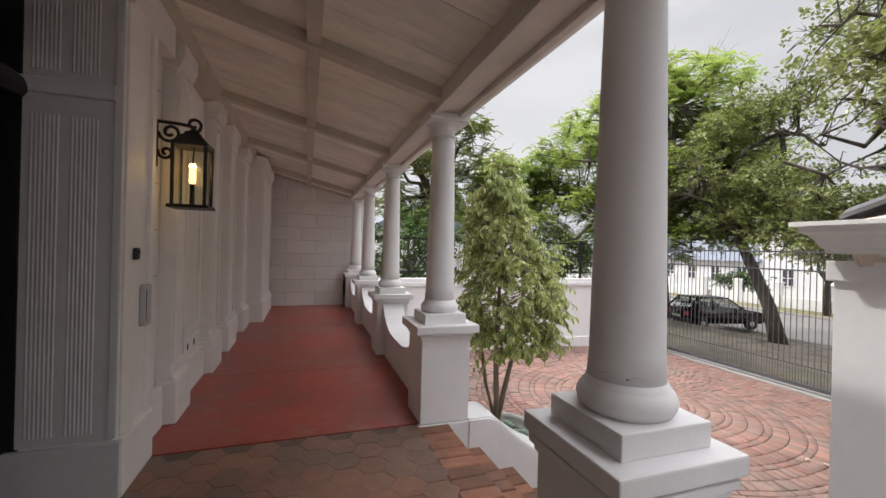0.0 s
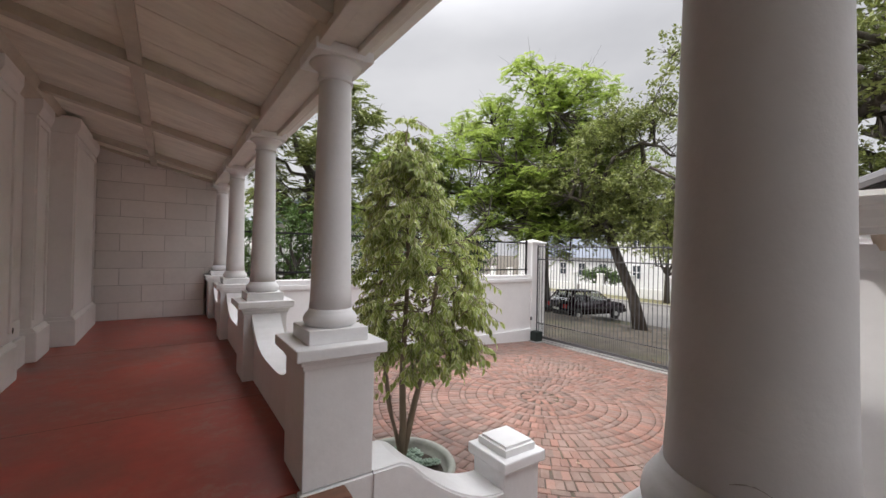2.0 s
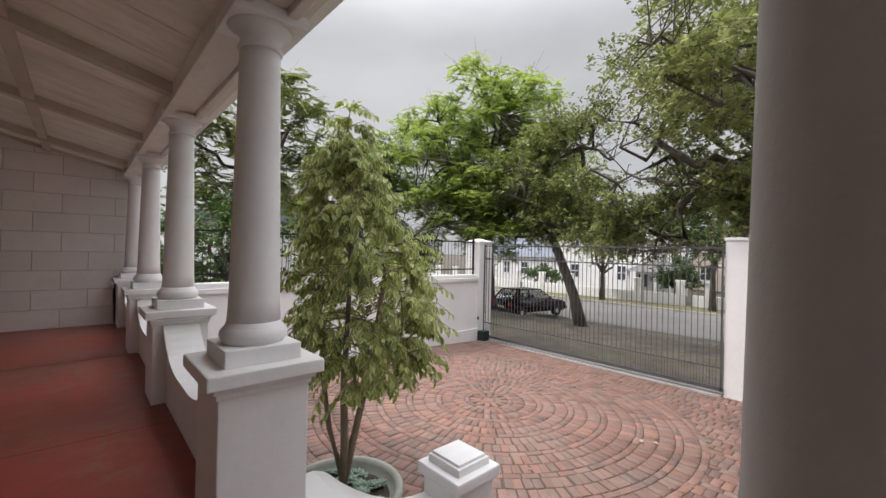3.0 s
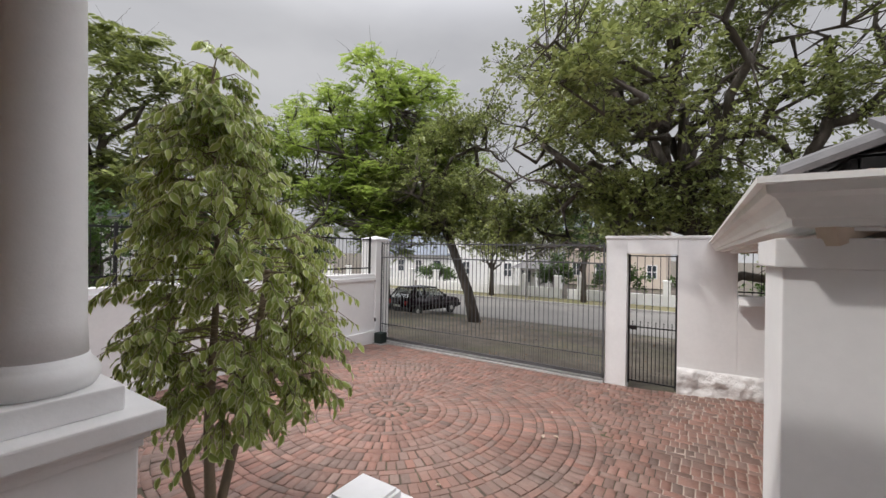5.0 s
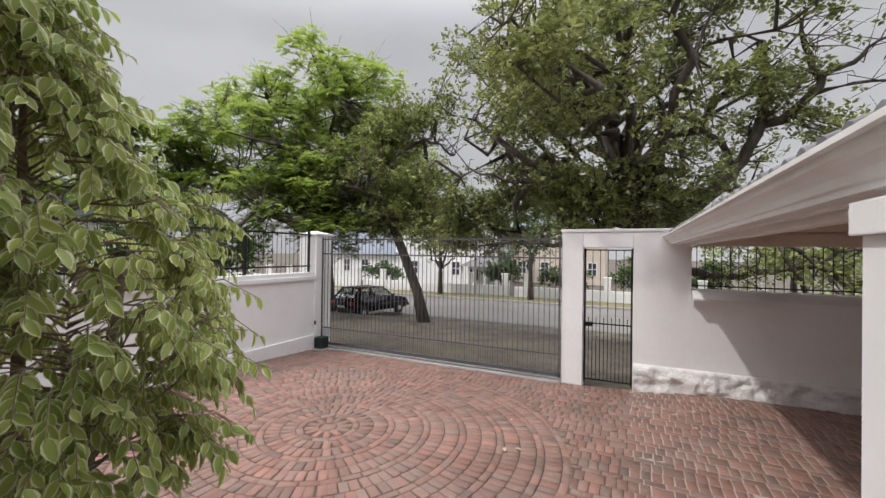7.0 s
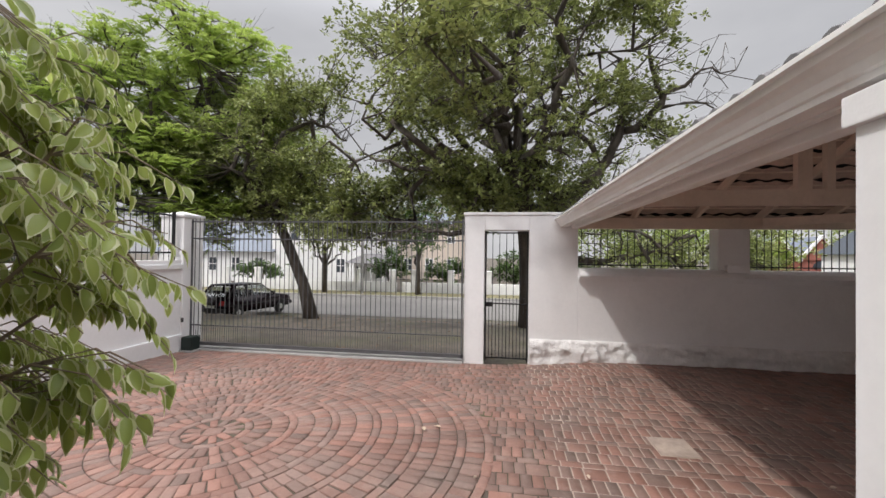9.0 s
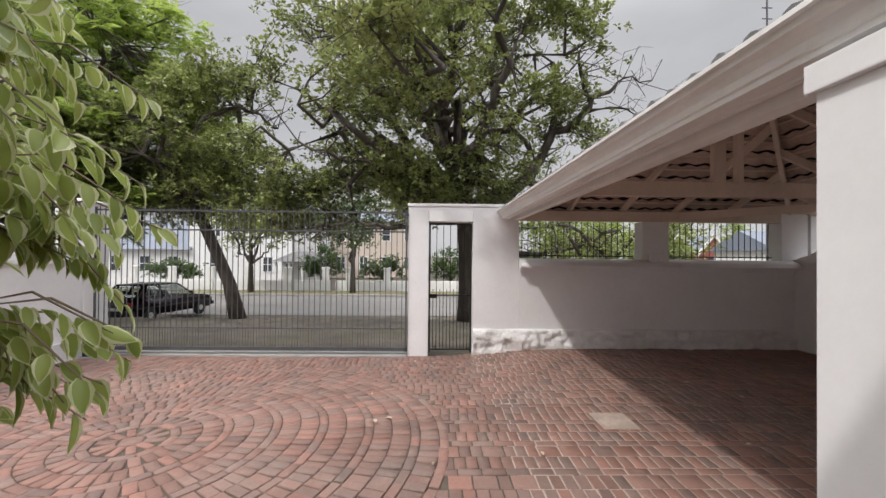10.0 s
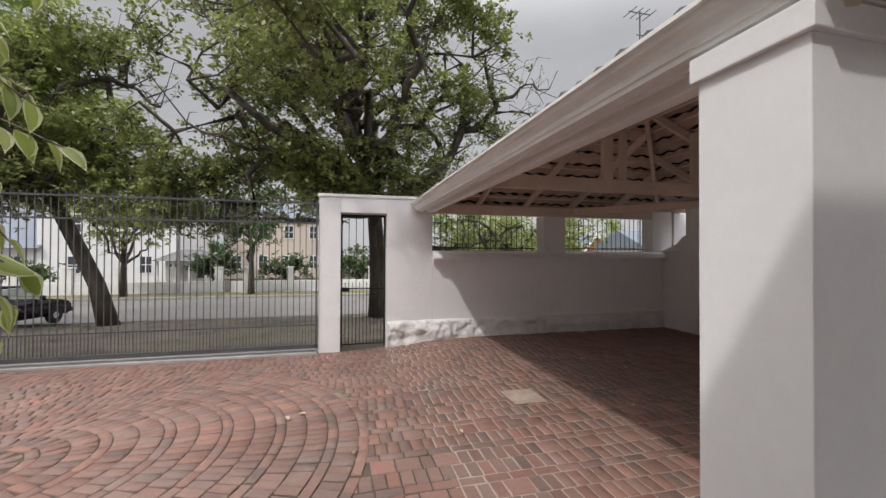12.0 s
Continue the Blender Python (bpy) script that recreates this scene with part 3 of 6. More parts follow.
# ---- columns and pedestals ----
def column():
    c = thing("column", "white painted round column on a square moulded pedestal", "column", (CX, COLS[1], H), "veranda columns")
    part("die", boxes((-0.178, 0.178, -0.178, 0.178, -0.0, 0.60), bevel=0.006), WHITE, c)
    part("necking", boxes((-0.187, 0.187, -0.187, 0.187, 0.575, 0.60), (-0.20, 0.20, -0.20, 0.20, 0.60, 0.625), bevel=0.005), WHITE, c)
    part("pedestal_cap", boxes((-0.228, 0.228, -0.228, 0.228, 0.625, 0.682), bevel=0.007), WHITE, c)
    part("base_plinth", boxes((-0.152, 0.152, -0.152, 0.152, 0.682, 0.752), bevel=0.005), WHITE, c)
    prof = [(0.10, 0.752), (0.124, 0.753), (0.135, 0.770), (0.138, 0.786), (0.135, 0.802), (0.124, 0.818), (0.115, 0.826), (0.111, 0.842)]
    part("torus", lathe(bmesh.new(), prof, 48), WHITE, c, smooth=True)
    z0, z1 = 0.842, 2.02
    prof = [(0.109, z0)]
    for i in range(1, 15):
        u = i / 14
        prof.append((0.105 - 0.022 * (u ** 1.1), z0 + 0.01 + u * (z1 - z0 - 0.01)))
    part("shaft", lathe(bmesh.new(), prof, 48), WHITE, c, smooth=True)
    prof = [(0.083, 2.02), (0.092, 2.025), (0.093, 2.035), (0.084, 2.042), (0.084, 2.075), (0.10, 2.095), (0.122, 2.115), (0.135, 2.122)]
    part("echinus", lathe(bmesh.new(), prof, 48), WHITE, c, smooth=True)
    part("abacus", boxes((-0.15, 0.15, -0.15, 0.15, 2.122, 2.178), bevel=0.006), WHITE, c)
    return c


first = column()
for y in COLS:
    if y != COLS[1]:
        c = copy_thing(first, pose(CX if y != COLS[0] else C1X, y, H))
        if y == COLS[0]:
            c["label"] = "white painted round column with a fine crack above its base"
            for ob in c.children:            # its pedestal cap is a little smaller and higher than the others
                if ob.name.startswith("pedestal_cap"):
                    ob.scale = (0.93, 0.93, 1.0)
                if ob.name.split(".")[0] in ("pedestal_cap", "base_plinth", "torus"):
                    ob.location.z = 0.014
            a0 = math.atan2(-COLS[0], -C1X) + 0.05
            pts = [(0.1065 * math.cos(a0 + s), 0.1065 * math.sin(a0 + s), 0.872 + 0.006 * math.sin(9 * s) + 0.012 * abs(s + 0.1)) for s in [-0.75 + i * 0.075 for i in range(17)]]
            part("crack", tube(bmesh.new(), pts, 0.0009, 4), JOINT, c, "fine grey crack")
            bm = bmesh.new()
            bmesh.ops.create_icosphere(bm, subdivisions=2, radius=1.0)
            for v in bm.verts:
                v.co = Vector((0.1055 * math.cos(a0) + v.co.x * 0.003 - v.co.y * 0.005, 0.1055 * math.sin(a0) + v.co.y * 0.005, 0.873 + v.co.z * 0.003))
            part("chip", bm, GROUT, c, "dark chipped hole")

# footings under the column line and the swept parapet between pedestals
bm = bmesh.new()
for y in (COLS[0],) + COLS[1:]:
    cx = C1X if y == COLS[0] else CX
    box(bm, cx - 0.19, cx + 0.19, y - 0.19, y + 0.19, -0.1, H - 0.006, bevel=0.006)
box(bm, 0.82, 1.06, COLS[1] + 0.19, END, -0.1, H - 0.006)
box(bm, 0.80, 1.0, -2.6, COLS[0] - 0.19, -0.1, H - 0.006)
structure("wall_footing", bm, WHITE, "white painted veranda base wall")


def parapet(y0, y1):
    """A low wall whose top sweeps down from each pedestal."""
    p = thing("parapet", "white painted low veranda wall with a swept concave top", "parapet", (CX, (y0 + y1) / 2, H), "swept parapets between pedestals")
    a = (y1 - y0) / 2
    top = []
    for i in range(25):
        u = -1 + 2 * i / 24
        s = abs(u)
        top.append((u * a, 0.33 + 0.24 * max(0.0, (s - 0.15) / 0.85) ** 2.6))
    bm = bmesh.new()
    prism(bm, [(-a, -0.008)] + [(u, z - 0.035) for u, z in top] + [(a, -0.008)], "x", -0.09, 0.09)
    part("panel", bm, WHITE, p)
    bm = bmesh.new()
    prism(bm, [(u, z - 0.035) for u, z in top] + [(u, z) for u, z in top[::-1]], "x", -0.115, 0.115)
    part("coping", bm, WHITE, p)
    return p


for a, b in zip(COLS[1:], COLS[2:]):
    parapet(a + 0.18, b - 0.18)
parapet(-1.6, COLS[0] - 0.18)

# ---- steps from the landing to the courtyard ----
RISE, TREAD = H / 5, 0.27
X0 = 0.74
bm = bmesh.new()
outline = [(X0 - 0.02, -0.1), (X0 - 0.02, H - 0.07)]
x, z = X0 + 0.22, H - 0.07
outline.append((x, z))
for k in range(4):
    z -= RISE
    outline.append((x, z))
    x += TREAD
    outline.append((x, z))
outline.append((x, -0.1))
prism(bm, outline, "y", COLS[0] + 0.17, COLS[1] - 0.17)
structure("stairs", bm, GROUT, "mortar core of the brick steps")


def stair_cheek(y0, y1, name_label):
    """Side wall of the steps: a flat shoulder, a concave sweep and a capped newel post."""
    p = thing("stair_cheek", name_label, "stair wall", (1.12, (y0 + y1) / 2, 0.0), "stair cheek walls")
    w = (y1 - y0) / 2
    top = [(0.0, 0.94), (0.16, 0.94), (0.21, 0.92)]
    for i in range(9):
        u = i / 8
        top.append((0.24 + 0.68 * u, 0.90 - 0.36 * math.sin(u * math.pi / 2) ** 0.9))
    bm = bmesh.new()
    prism(bm, [(0.0, -0.15)] + top + [(0.92, -0.15)], "y", -w, w)
    bmesh.ops.bevel(bm, geom=[e for e in bm.edges if abs(e.verts[0].co.y - e.verts[1].co.y) < 1e-4 and e.verts[0].co.z > 0.3 and e.verts[1].co.z > 0.3], offset=0.012, segments=2, affect="EDGES")
    part("sweep", bm, WHITE, p)
    part("newel", boxes((0.92, 1.24, -w + 0.005, w - 0.005, -0.15, 0.66), bevel=0.008), WHITE, p)
    part("newel_cap", boxes((0.89, 1.27, -w - 0.03, w + 0.03, 0.66, 0.735), bevel=0.012), WHITE, p)
    bm = bmesh.new()
    box(bm, 0.945, 1.215, -w + 0.02, w - 0.02, 0.735, 0.80)
    bmesh.ops.bevel(bm, geom=[e for e in bm.edges if e.verts[0].co.z > 0.79 and e.verts[1].co.z > 0.79], offset=0.018, segments=2, affect="EDGES")
    part("newel_top", bm, WHITE, p)
    return p


stair_cheek(2.61, 2.93, "white painted stair side wall sweeping down to a capped post")
cheek = thing("stair_cheek", "white painted stair side wall beside the first column", "stair wall", (1.05, 0.92, 0.0), "stair cheek walls")
bm = bmesh.new()
prism(bm, [(0.0, -0.15), (0.0, 1.02), (0.12, 1.02)] + [(0.14 + 0.8 * i / 8, 1.0 - 0.42 * math.sin(i / 8 * math.pi / 2) ** 0.9) for i in range(9)] + [(1.06, 0.58), (1.06, -0.15)], "y", -0.13, 0.13)
part("sweep", bm, WHITE, cheek)


# ---- courtyard walls ----
def straight_wall(name, label, pieces, mat=None):
    return structure(name, boxes(*pieces, bevel=0.008), mat or WALLPAINT, label)


# wall towards the neighbour, coping, gate pier
straight_wall("wall_north", "white painted courtyard wall", [(1.0, 7.86, 7.86, 8.1, -0.35, 1.36)])
straight_wall("trim_north_coping", "white painted wall coping", [(1.0, 7.86, 7.82, 8.14, 1.36, 1.44), (1.0, 7.86, 7.86, 8.1, 1.44, 1.52)], WHITE)
straight_wall("trim_north_plinth", "white painted wall plinth", [(1.0, 7.85, 7.81, 7.86, -0.35, 0.16)], WHITE)
pier = thing("gate_pier", "white painted square gate pier with a shallow pyramid cap", "gate pier", (8.1, 8.06, -0.16))
part("shaft", boxes((-0.24, 0.24, -0.24, 0.24, -0.2, 2.48), bevel=0.008), WALLPAINT, pier)
bm = bmesh.new()
box(bm, -0.265, 0.265, -0.265, 0.265, 2.48, 2.53, bevel=0.006)
vs = [bm.verts.new(v) for v in ((-0.24, -0.24, 2.531), (0.24, -0.24, 2.531), (0.24, 0.24, 2.531), (-0.24, 0.24, 2.531), (0, 0, 2.60))]
for i in range(4):
    bm.faces.new((vs[i], vs[(i + 1) % 4], vs[4]))
part("cap", bm, WHITE, pier)
fence = thing("wall_railing", "black steel railing with spiked bars on top of the white wall", "railing", (4.4, 7.98, 1.52))
for x in (-3.3, -1.6, 0.1, 1.8, 3.4):
    part("post", boxes((x - 0.02, x + 0.02, -0.02, 0.02, 0, 0.88)), BLACKIRON, fence)
part("rail", boxes((-3.35, 3.45, -0.012, 0.012, 0.12, 0.15), (-3.35, 3.45, -0.012, 0.012, 0.80, 0.83)), BLACKIRON, fence)
bm = bmesh.new()
for i in range(62):
    x = -3.3 + i * 0.11
    box(bm, x - 0.004, x + 0.004, -0.004, 0.004, 0.0, 0.86)
part("railing_infill", bm, BLACKIRON, fence)["kind"] = "stuff"

# wall with the pedestrian gate, then the parapet wall with openings beside the carport
GY0, GY1 = 2.31, 1.56
straight_wall("wall_east", "white painted street wall with a doorway", [
    (WALLX, WALLX + 0.3, GY0, 2.65, -0.45, 2.36), (WALLX, WALLX + 0.3, 0.78, GY1, -0.45, 2.36), (WALLX, WALLX + 0.3, GY1, GY0, 2.107, 2.36)])
straight_wall("trim_east_cap", "thin white cap on the street wall", [(WALLX - 0.015, WALLX + 0.315, 0.77, 2.665, 2.36, 2.41)], WHITE)
straight_wall("wall_east_low", "white painted low wall below the openings", [(WALLX, WALLX + 0.3, -3.98, 0.78, -0.45, 1.31)])
bm = prism(bmesh.new(), [(WALLX - 0.06, 1.29), (WALLX - 0.06, 1.345), (WALLX - 0.17, 1.35), (WALLX - 0.17, 1.38), (WALLX - 0.12, 1.44), (WALLX - 0.03, 1.49), (WALLX + 0.29, 1.495), (WALLX + 0.29, 1.312), (WALLX + 0.01, 1.312)], "y", -3.955, 0.775)
structure("trim_east_sill", bm, WHITE, "white rounded sloping sill along the low wall")
straight_wall("wall_east_pier", "white pier between the openings", [(WALLX + 0.0, WALLX + 0.28, -1.78, -1.33, 1.49, 2.14), (WALLX - 0.08, WALLX + 0.28, -1.74, -1.42, 1.38, 1.58), (WALLX + 0.0, WALLX + 0.28, -4.2, -3.74, 1.49, 2.3)])
straight_wall("wall_south", "white painted return wall of the carport", [(3.0, WALLX, -4.22, -3.96, -0.35, 1.46)])
straight_wall("trim_south_cap", "white moulded band on the return wall", [(3.0, WALLX, -4.24, -3.935, 1.46, 1.52)], WHITE)
bm = prism(bmesh.new(), [(7.0, 1.52), (8.06, 1.52), (7.95, 1.56), (7.8, 1.60), (7.68, 1.67), (7.58, 1.77), (7.5, 1.80), (7.5, 2.29), (7.0, 2.29)], "y", -4.2, -3.97)
structure("wall_south_upper", bm, WALLPAINT, "white raised pier of the return wall with a swept shoulder")
straight_wall("wall_east_beyond", "white street wall beyond the carport", [(WALLX, WALLX + 0.3, -9.0, -4.25, -0.45, 2.3)])

# rough bulging plinth along the street wall
def rough_plinth(name, y0, y1, zt):
    bm = bmesh.new()
    n, m = int((y1 - y0) / 0.03), 12
    grid = []
    for i in range(n + 1):
        y = y0 + (y1 - y0) * i / n
        zb = court_z(WALLX, y) - 0.05
        row = []
        for j in range(m + 1):
            v = j / m
            z = zb + (zt + 0.03 * noise.noise((y * 1.1, 3, 0)) - zb) * v
            out = 0.055 + 0.05 * noise.noise((y * 2.1, z * 3.0, 1.7)) + 0.05 * noise.noise((y * 6, z * 9, 4.2)) + 0.03 * noise.noise((y * 15, z * 19, 7.1)) + 0.03 * (1 - v)
            row.append(bm.verts.new((WALLX - max(0.012, out if j < m else out * 0.6), y, z)))
        row.append(bm.verts.new((WALLX + 0.01, y, zt + 0.01)))
        grid.append(row)
    for a, b in zip(grid, grid[1:]):
        for j in range(m + 1):
            bm.faces.new((a[j], a[j + 1], b[j + 1], b[j]))
    return structure(name, bm, ROUGHPLASTER, "rough lumpy white painted stone plinth", smooth=True)


rough_plinth("baseboard_rough", -3.96, 1.55, 0.30)


# ---- gates ----
def drive_gate():
    g = thing("sliding_gate", "dark grey steel sliding drive gate of slim vertical bars", "gate", (8.06, 5.25, -0.13))
    L0, L1 = -2.6, 2.60
    for nm, z0, z1, r in (("bottom_rail", 0.06, 0.12, 0.02), ("top_rail", 2.04, 2.065, 0.015), ("spear_rail", 2.36, 2.385, 0.015), ("mid_rail", 0.42, 0.44, 0.01)):
        part(nm, boxes((-r, r, L0, L1, z0, z1)), GATEIRON, g)
    for y in (L0 + 0.03, L1 - 0.03):
        part("stile", boxes((-0.02, 0.02, y - 0.013, y + 0.013, 0.05, 2.42)), GATEIRON, g)
    n = 56
    me = None
    for i in range(n):
        y = L0 + 0.1 + (L1 - L0 - 0.2) * i / (n - 1)
        if me is None:
            bm = boxes((-0.0055, 0.0055, -0.0055, 0.0055, 0.1, 2.40))
            vs = [bm.verts.new(v) for v in ((-0.0055, -0.0055, 2.40), (0.0055, -0.0055, 2.40), (0.0055, 0.0055, 2.40), (-0.0055, 0.0055, 2.40), (0, 0, 2.46))]
            for k in range(4):
                bm.faces.new((vs[k], vs[(k + 1) % 4], vs[4]))
            b = part("bar", bm, GATEIRON, g)
            b.location = (0, y, 0)
            me = b.data
        else:
            b = new("bar", me)
            b.parent, b.location = g, (0, y, 0)
    short = boxes((-0.004, 0.004, -0.004, 0.004, 0.1, 0.43))
    me = None
    for i in range(n - 1):
        y = L0 + 0.1 + (L1 - L0 - 0.2) * (i + 0.5) / (n - 1)
        if me is None:
            b = part("short_bar", short, GATEIRON, g)
            b.location, me = (0, y, 0), b.data
        else:
            b = new("short_bar", me)
            b.parent, b.location = g, (0, y, 0)
    part("mesh_panel", boxes((-0.02, 0.02, L1 - 0.02, L1 + 0.06, 0.0, 2.42)), BLACKIRON, g)
    return g


drive_gate()
motor = thing("gate_motor", "dark green gate motor box beside the sliding gate", "gate motor", (7.9, 7.66, court_z(7.9, 7.66)))
part("housing", boxes((-0.11, 0.11, -0.09, 0.12, 0.0, 0.27), bevel=0.02), MOTOR, motor)
part("plinth", boxes((-0.14, 0.14, -0.12, 0.14, -0.02, 0.03), bevel=0.006), CONCRETE, motor)
latch = thing("gate_catch", "small black steel gate catch on the white pier", "catch", (7.85, 7.815, 0.42))
part("plate", boxes((-0.02, 0.02, -0.015, 0.01, -0.04, 0.04), bevel=0.004), BLACKIRON, latch)
structure("threshold", boxes((7.985, 8.3, 2.66, 7.85, -0.3, -0.128), bevel=0.01), CONCRETE, "concrete threshold under the sliding gate with a steel track")
structure("rail_track", boxes((8.05, 8.075, 2.66, 7.85, -0.12, -0.10)), STEEL, "steel gate track")


def small_gate():
    g = thing("pedestrian_gate", "black steel pedestrian gate of vertical bars with spikes", "gate", (WALLX + 0.17, (GY0 + GY1) / 2, -0.13))
    hw = (GY0 - GY1) / 2 - 0.02
    for y in (-hw, hw):
        part("stile", boxes((-0.015, 0.015, y - 0.014, y + 0.014, 0.0, 2.22)), BLACKIRON, g)
    for z in (0.05, 0.98, 2.2):
        part("rail", boxes((-0.009, 0.009, -hw, hw, z - 0.01, z + 0.01)), BLACKIRON, g)
    for i in range(5):
        y = -hw + (i + 1) * 2 * hw / 6
        part("bar", boxes((-0.0055, 0.0055, y - 0.0055, y + 0.0055, 0.05, 2.2)), BLACKIRON, g)
    for i in range(6):
        y = -hw + (i + 0.5) * 2 * hw / 6
        bm = boxes((-0.005, 0.005, y - 0.005, y + 0.005, 0.05, 1.06))
        bmesh.ops.create_icosphere(bm, subdivisions=1, radius=0.012, matrix=Matrix.Translation((0, y, 1.07)))
        part("spike_bar", bm, BLACKIRON, g)
    part("lock_box", boxes((-0.035, 0.035, hw - 0.13, hw - 0.01, 0.93, 1.0), bevel=0.006), BLACKIRON, g)
    return g


small_gate()
for y0, y1 in ((-1.26, 0.77), (-3.73, -1.72)):
    g = thing("opening_grille", "black steel bar grille in the wall opening", "grille", (WALLX + 0.2, (y0 + y1) / 2, 1.495), "grilles above the low wall")
    hw = (y1 - y0) / 2
    for z in (0.05, 0.68):
        part("rail", boxes((-0.01, 0.01, -hw, hw, z - 0.01, z + 0.01)), BLACKIRON, g)
    for i in range(int(2 * hw / 0.105)):
        y = -hw + 0.06 + i * 0.105
        part("bar", boxes((-0.005, 0.005, y - 0.005, y + 0.005, 0.0, 0.72)), BLACKIRON, g)


# ---- carport ----
PX0, PX1, PY0, PY1 = 2.13, 2.50, 0.69, 1.09
pil = thing("carport_pillar", "thick white painted square carport pillar with a flat cap", "pillar", ((PX0 + PX1) / 2, (PY0 + PY1) / 2, 0.0))
part("shaft", boxes((-0.175, 0.175, -0.19, 0.19, -0.1, 2.05), bevel=0.004), WALLPAINT, pil)
part("cap", boxes((-0.195, 0.195, -0.21, 0.21, 2.05, 2.135), bevel=0.005), WHITE, pil)

EX0, EX1, EY0, EY1, EZ = 2.1, 8.5, -4.3, 1.0, 2.185      # eaves of the hip roof
SLOPE = 0.42
RY = (EY0 + EY1) / 2
RZ = EZ + SLOPE * (EY1 - RY)
RX0, RX1 = EX0 + (EY1 - RY), EX1 - (EY1 - RY)


def hip_faces(bm, lift, grow):
    a, b, c, d = EX0 - grow, EX1 + grow, EY0 - grow, EY1 + grow
    z = EZ + lift - grow * SLOPE
    v = [bm.verts.new(p) for p in ((a, c, z), (b, c, z), (b, d, z), (a, d, z), (RX0, RY, RZ + lift), (RX1, RY, RZ + lift))]
    bm.faces.new((v[0], v[1], v[5], v[4]))
    bm.faces.new((v[1], v[2], v[5]))
    bm.faces.new((v[2], v[3], v[4], v[5]))
    bm.faces.new((v[3], v[0], v[4]))


bm = bmesh.new()
hip_faces(bm, 0.155, -0.07)
structure("roof_carport", bm, ROOFTILE, "hipped grey tile roof of the carport")
# solid near-black strips paint the shade between gutter and eave tiles
structure("trim_eave_filler", boxes((EX0 + 0.065, EX0 + 0.08, EY0 + 0.1, EY1 - 0.09, 2.29, 2.36), (EX0 + 0.08, EX1 - 0.3, EY1 - 0.085, EY1 - 0.07, 2.29, 2.36)), SHADE_BLACK, "near-black strip under the eave tiles, painted as the shade of the gap")
# lapped tile courses seen from below
bm = bmesh.new()
t = -0.06
while t < EY1 - RY - 0.05:
    u = min(t + 0.30, EY1 - RY)
    za, zb, zn = EZ + 0.115 + SLOPE * t, EZ + 0.085 + SLOPE * u, EZ + 0.115 + SLOPE * u
    def corner(k):
        return [Vector(p) for p in ((EX0 + k, EY0 + k), (EX1 - k, EY0 + k), (EX1 - k, EY1 - k), (EX0 + k, EY1 - k))]
    lo_c, hi_c = corner(t), corner(u)
    for i in range(4):                       # each course is rolled like the tiles above it
        steps = max(2, int((lo_c[i] - lo_c[(i + 1) % 4]).length / 0.045))
        rows = []
        for q in range(steps + 1):
            pa, pb = lo_c[i].lerp(lo_c[(i + 1) % 4], q / steps), hi_c[i].lerp(hi_c[(i + 1) % 4], q / steps)
            along = pb.x if i % 2 == 0 else pb.y
            roll = 0.014 * math.sin(along * 2 * math.pi / 0.22) + 0.006 * noise.noise((along * 3, t * 5, i))
            rows.append([bm.verts.new((pa.x, pa.y, za + roll)), bm.verts.new((pb.x, pb.y, zb + roll)), bm.verts.new((pb.x, pb.y, zn + 0.025))])
        for ra, rb in zip(rows, rows[1:]):
            bm.faces.new((ra[0], rb[0], rb[1], ra[1]))
            # riser at each lap takes the near-black material, shade painted between courses
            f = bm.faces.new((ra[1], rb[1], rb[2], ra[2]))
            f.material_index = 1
    t = u
structure("roof_carport_underside", bm, [TILEUNDER, SHADE_BLACK], "lapped tile undersides with painted shade at the laps, above the carport battens")
bm = bmesh.new()
rs = random.Random(4)
for side in (1, -1):
    yy = EY1 if side > 0 else EY0
    for i in range(40):
        x = EX0 - 0.1 + i * 0.165
        for k in range(3):
            t = 0.02 + k * 0.28
            y = yy - side * t + side * 0.1
            if not EX0 - 0.1 + t * 0.9 < x < EX1 + 0.1 - t * 0.9:
                continue
            z = EZ + 0.182 + (t - 0.1) * SLOPE
            dz = rs.uniform(-0.004, 0.008)
            ends = []
            for dy, dr in ((0.0, 0.0), (0.30, 0.30 * SLOPE - 0.01)):
                arch = [(0.0, -0.02), (0.0, 0.0), (0.022, 0.002), (0.045, 0.026), (0.075, 0.036), (0.105, 0.026), (0.128, 0.002), (0.155, 0.0), (0.155, -0.02)]
                ends.append([bm.verts.new((x + ax_, y - side * dy, z + dz + dr + az_)) for ax_, az_ in arch])
            for a_, b_ in zip(range(8), range(1, 9)):
                bm.faces.new((ends[0][a_], ends[0][b_], ends[1][b_], ends[1][a_]))
            bm.faces.new(ends[0])
            bm.faces.new(ends[1][::-1])
for i in range(30):                          # the courses of the hipped end over the gate side and the house side
    y = EY0 - 0.05 + i * 0.18
    for k in range(4):
        t = 0.02 + k * 0.28
        if not EY0 + t * 0.95 < y < EY1 - 0.15 - t * 0.95:
            continue
        z, dz = EZ + 0.2 + (t - 0.1) * SLOPE, rs.uniform(-0.004, 0.012)
        x = EX0 + t - 0.1
        p = [bm.verts.new((x + ax_, y + ay_, z + dz + ax_ * SLOPE + az_)) for az_ in (0.0, 0.024) for ax_, ay_ in ((0.0, 0.0), (0.3, 0.0), (0.3, 0.17), (0.0, 0.17))]
        for f in ((0, 1, 2, 3), (4, 5, 6, 7), (0, 1, 5, 4), (1, 2, 6, 5), (2, 3, 7, 6), (3, 0, 4, 7)):
            bm.faces.new([p[q] for q in f])
bmesh.ops.recalc_face_normals(bm, faces=bm.faces[:])
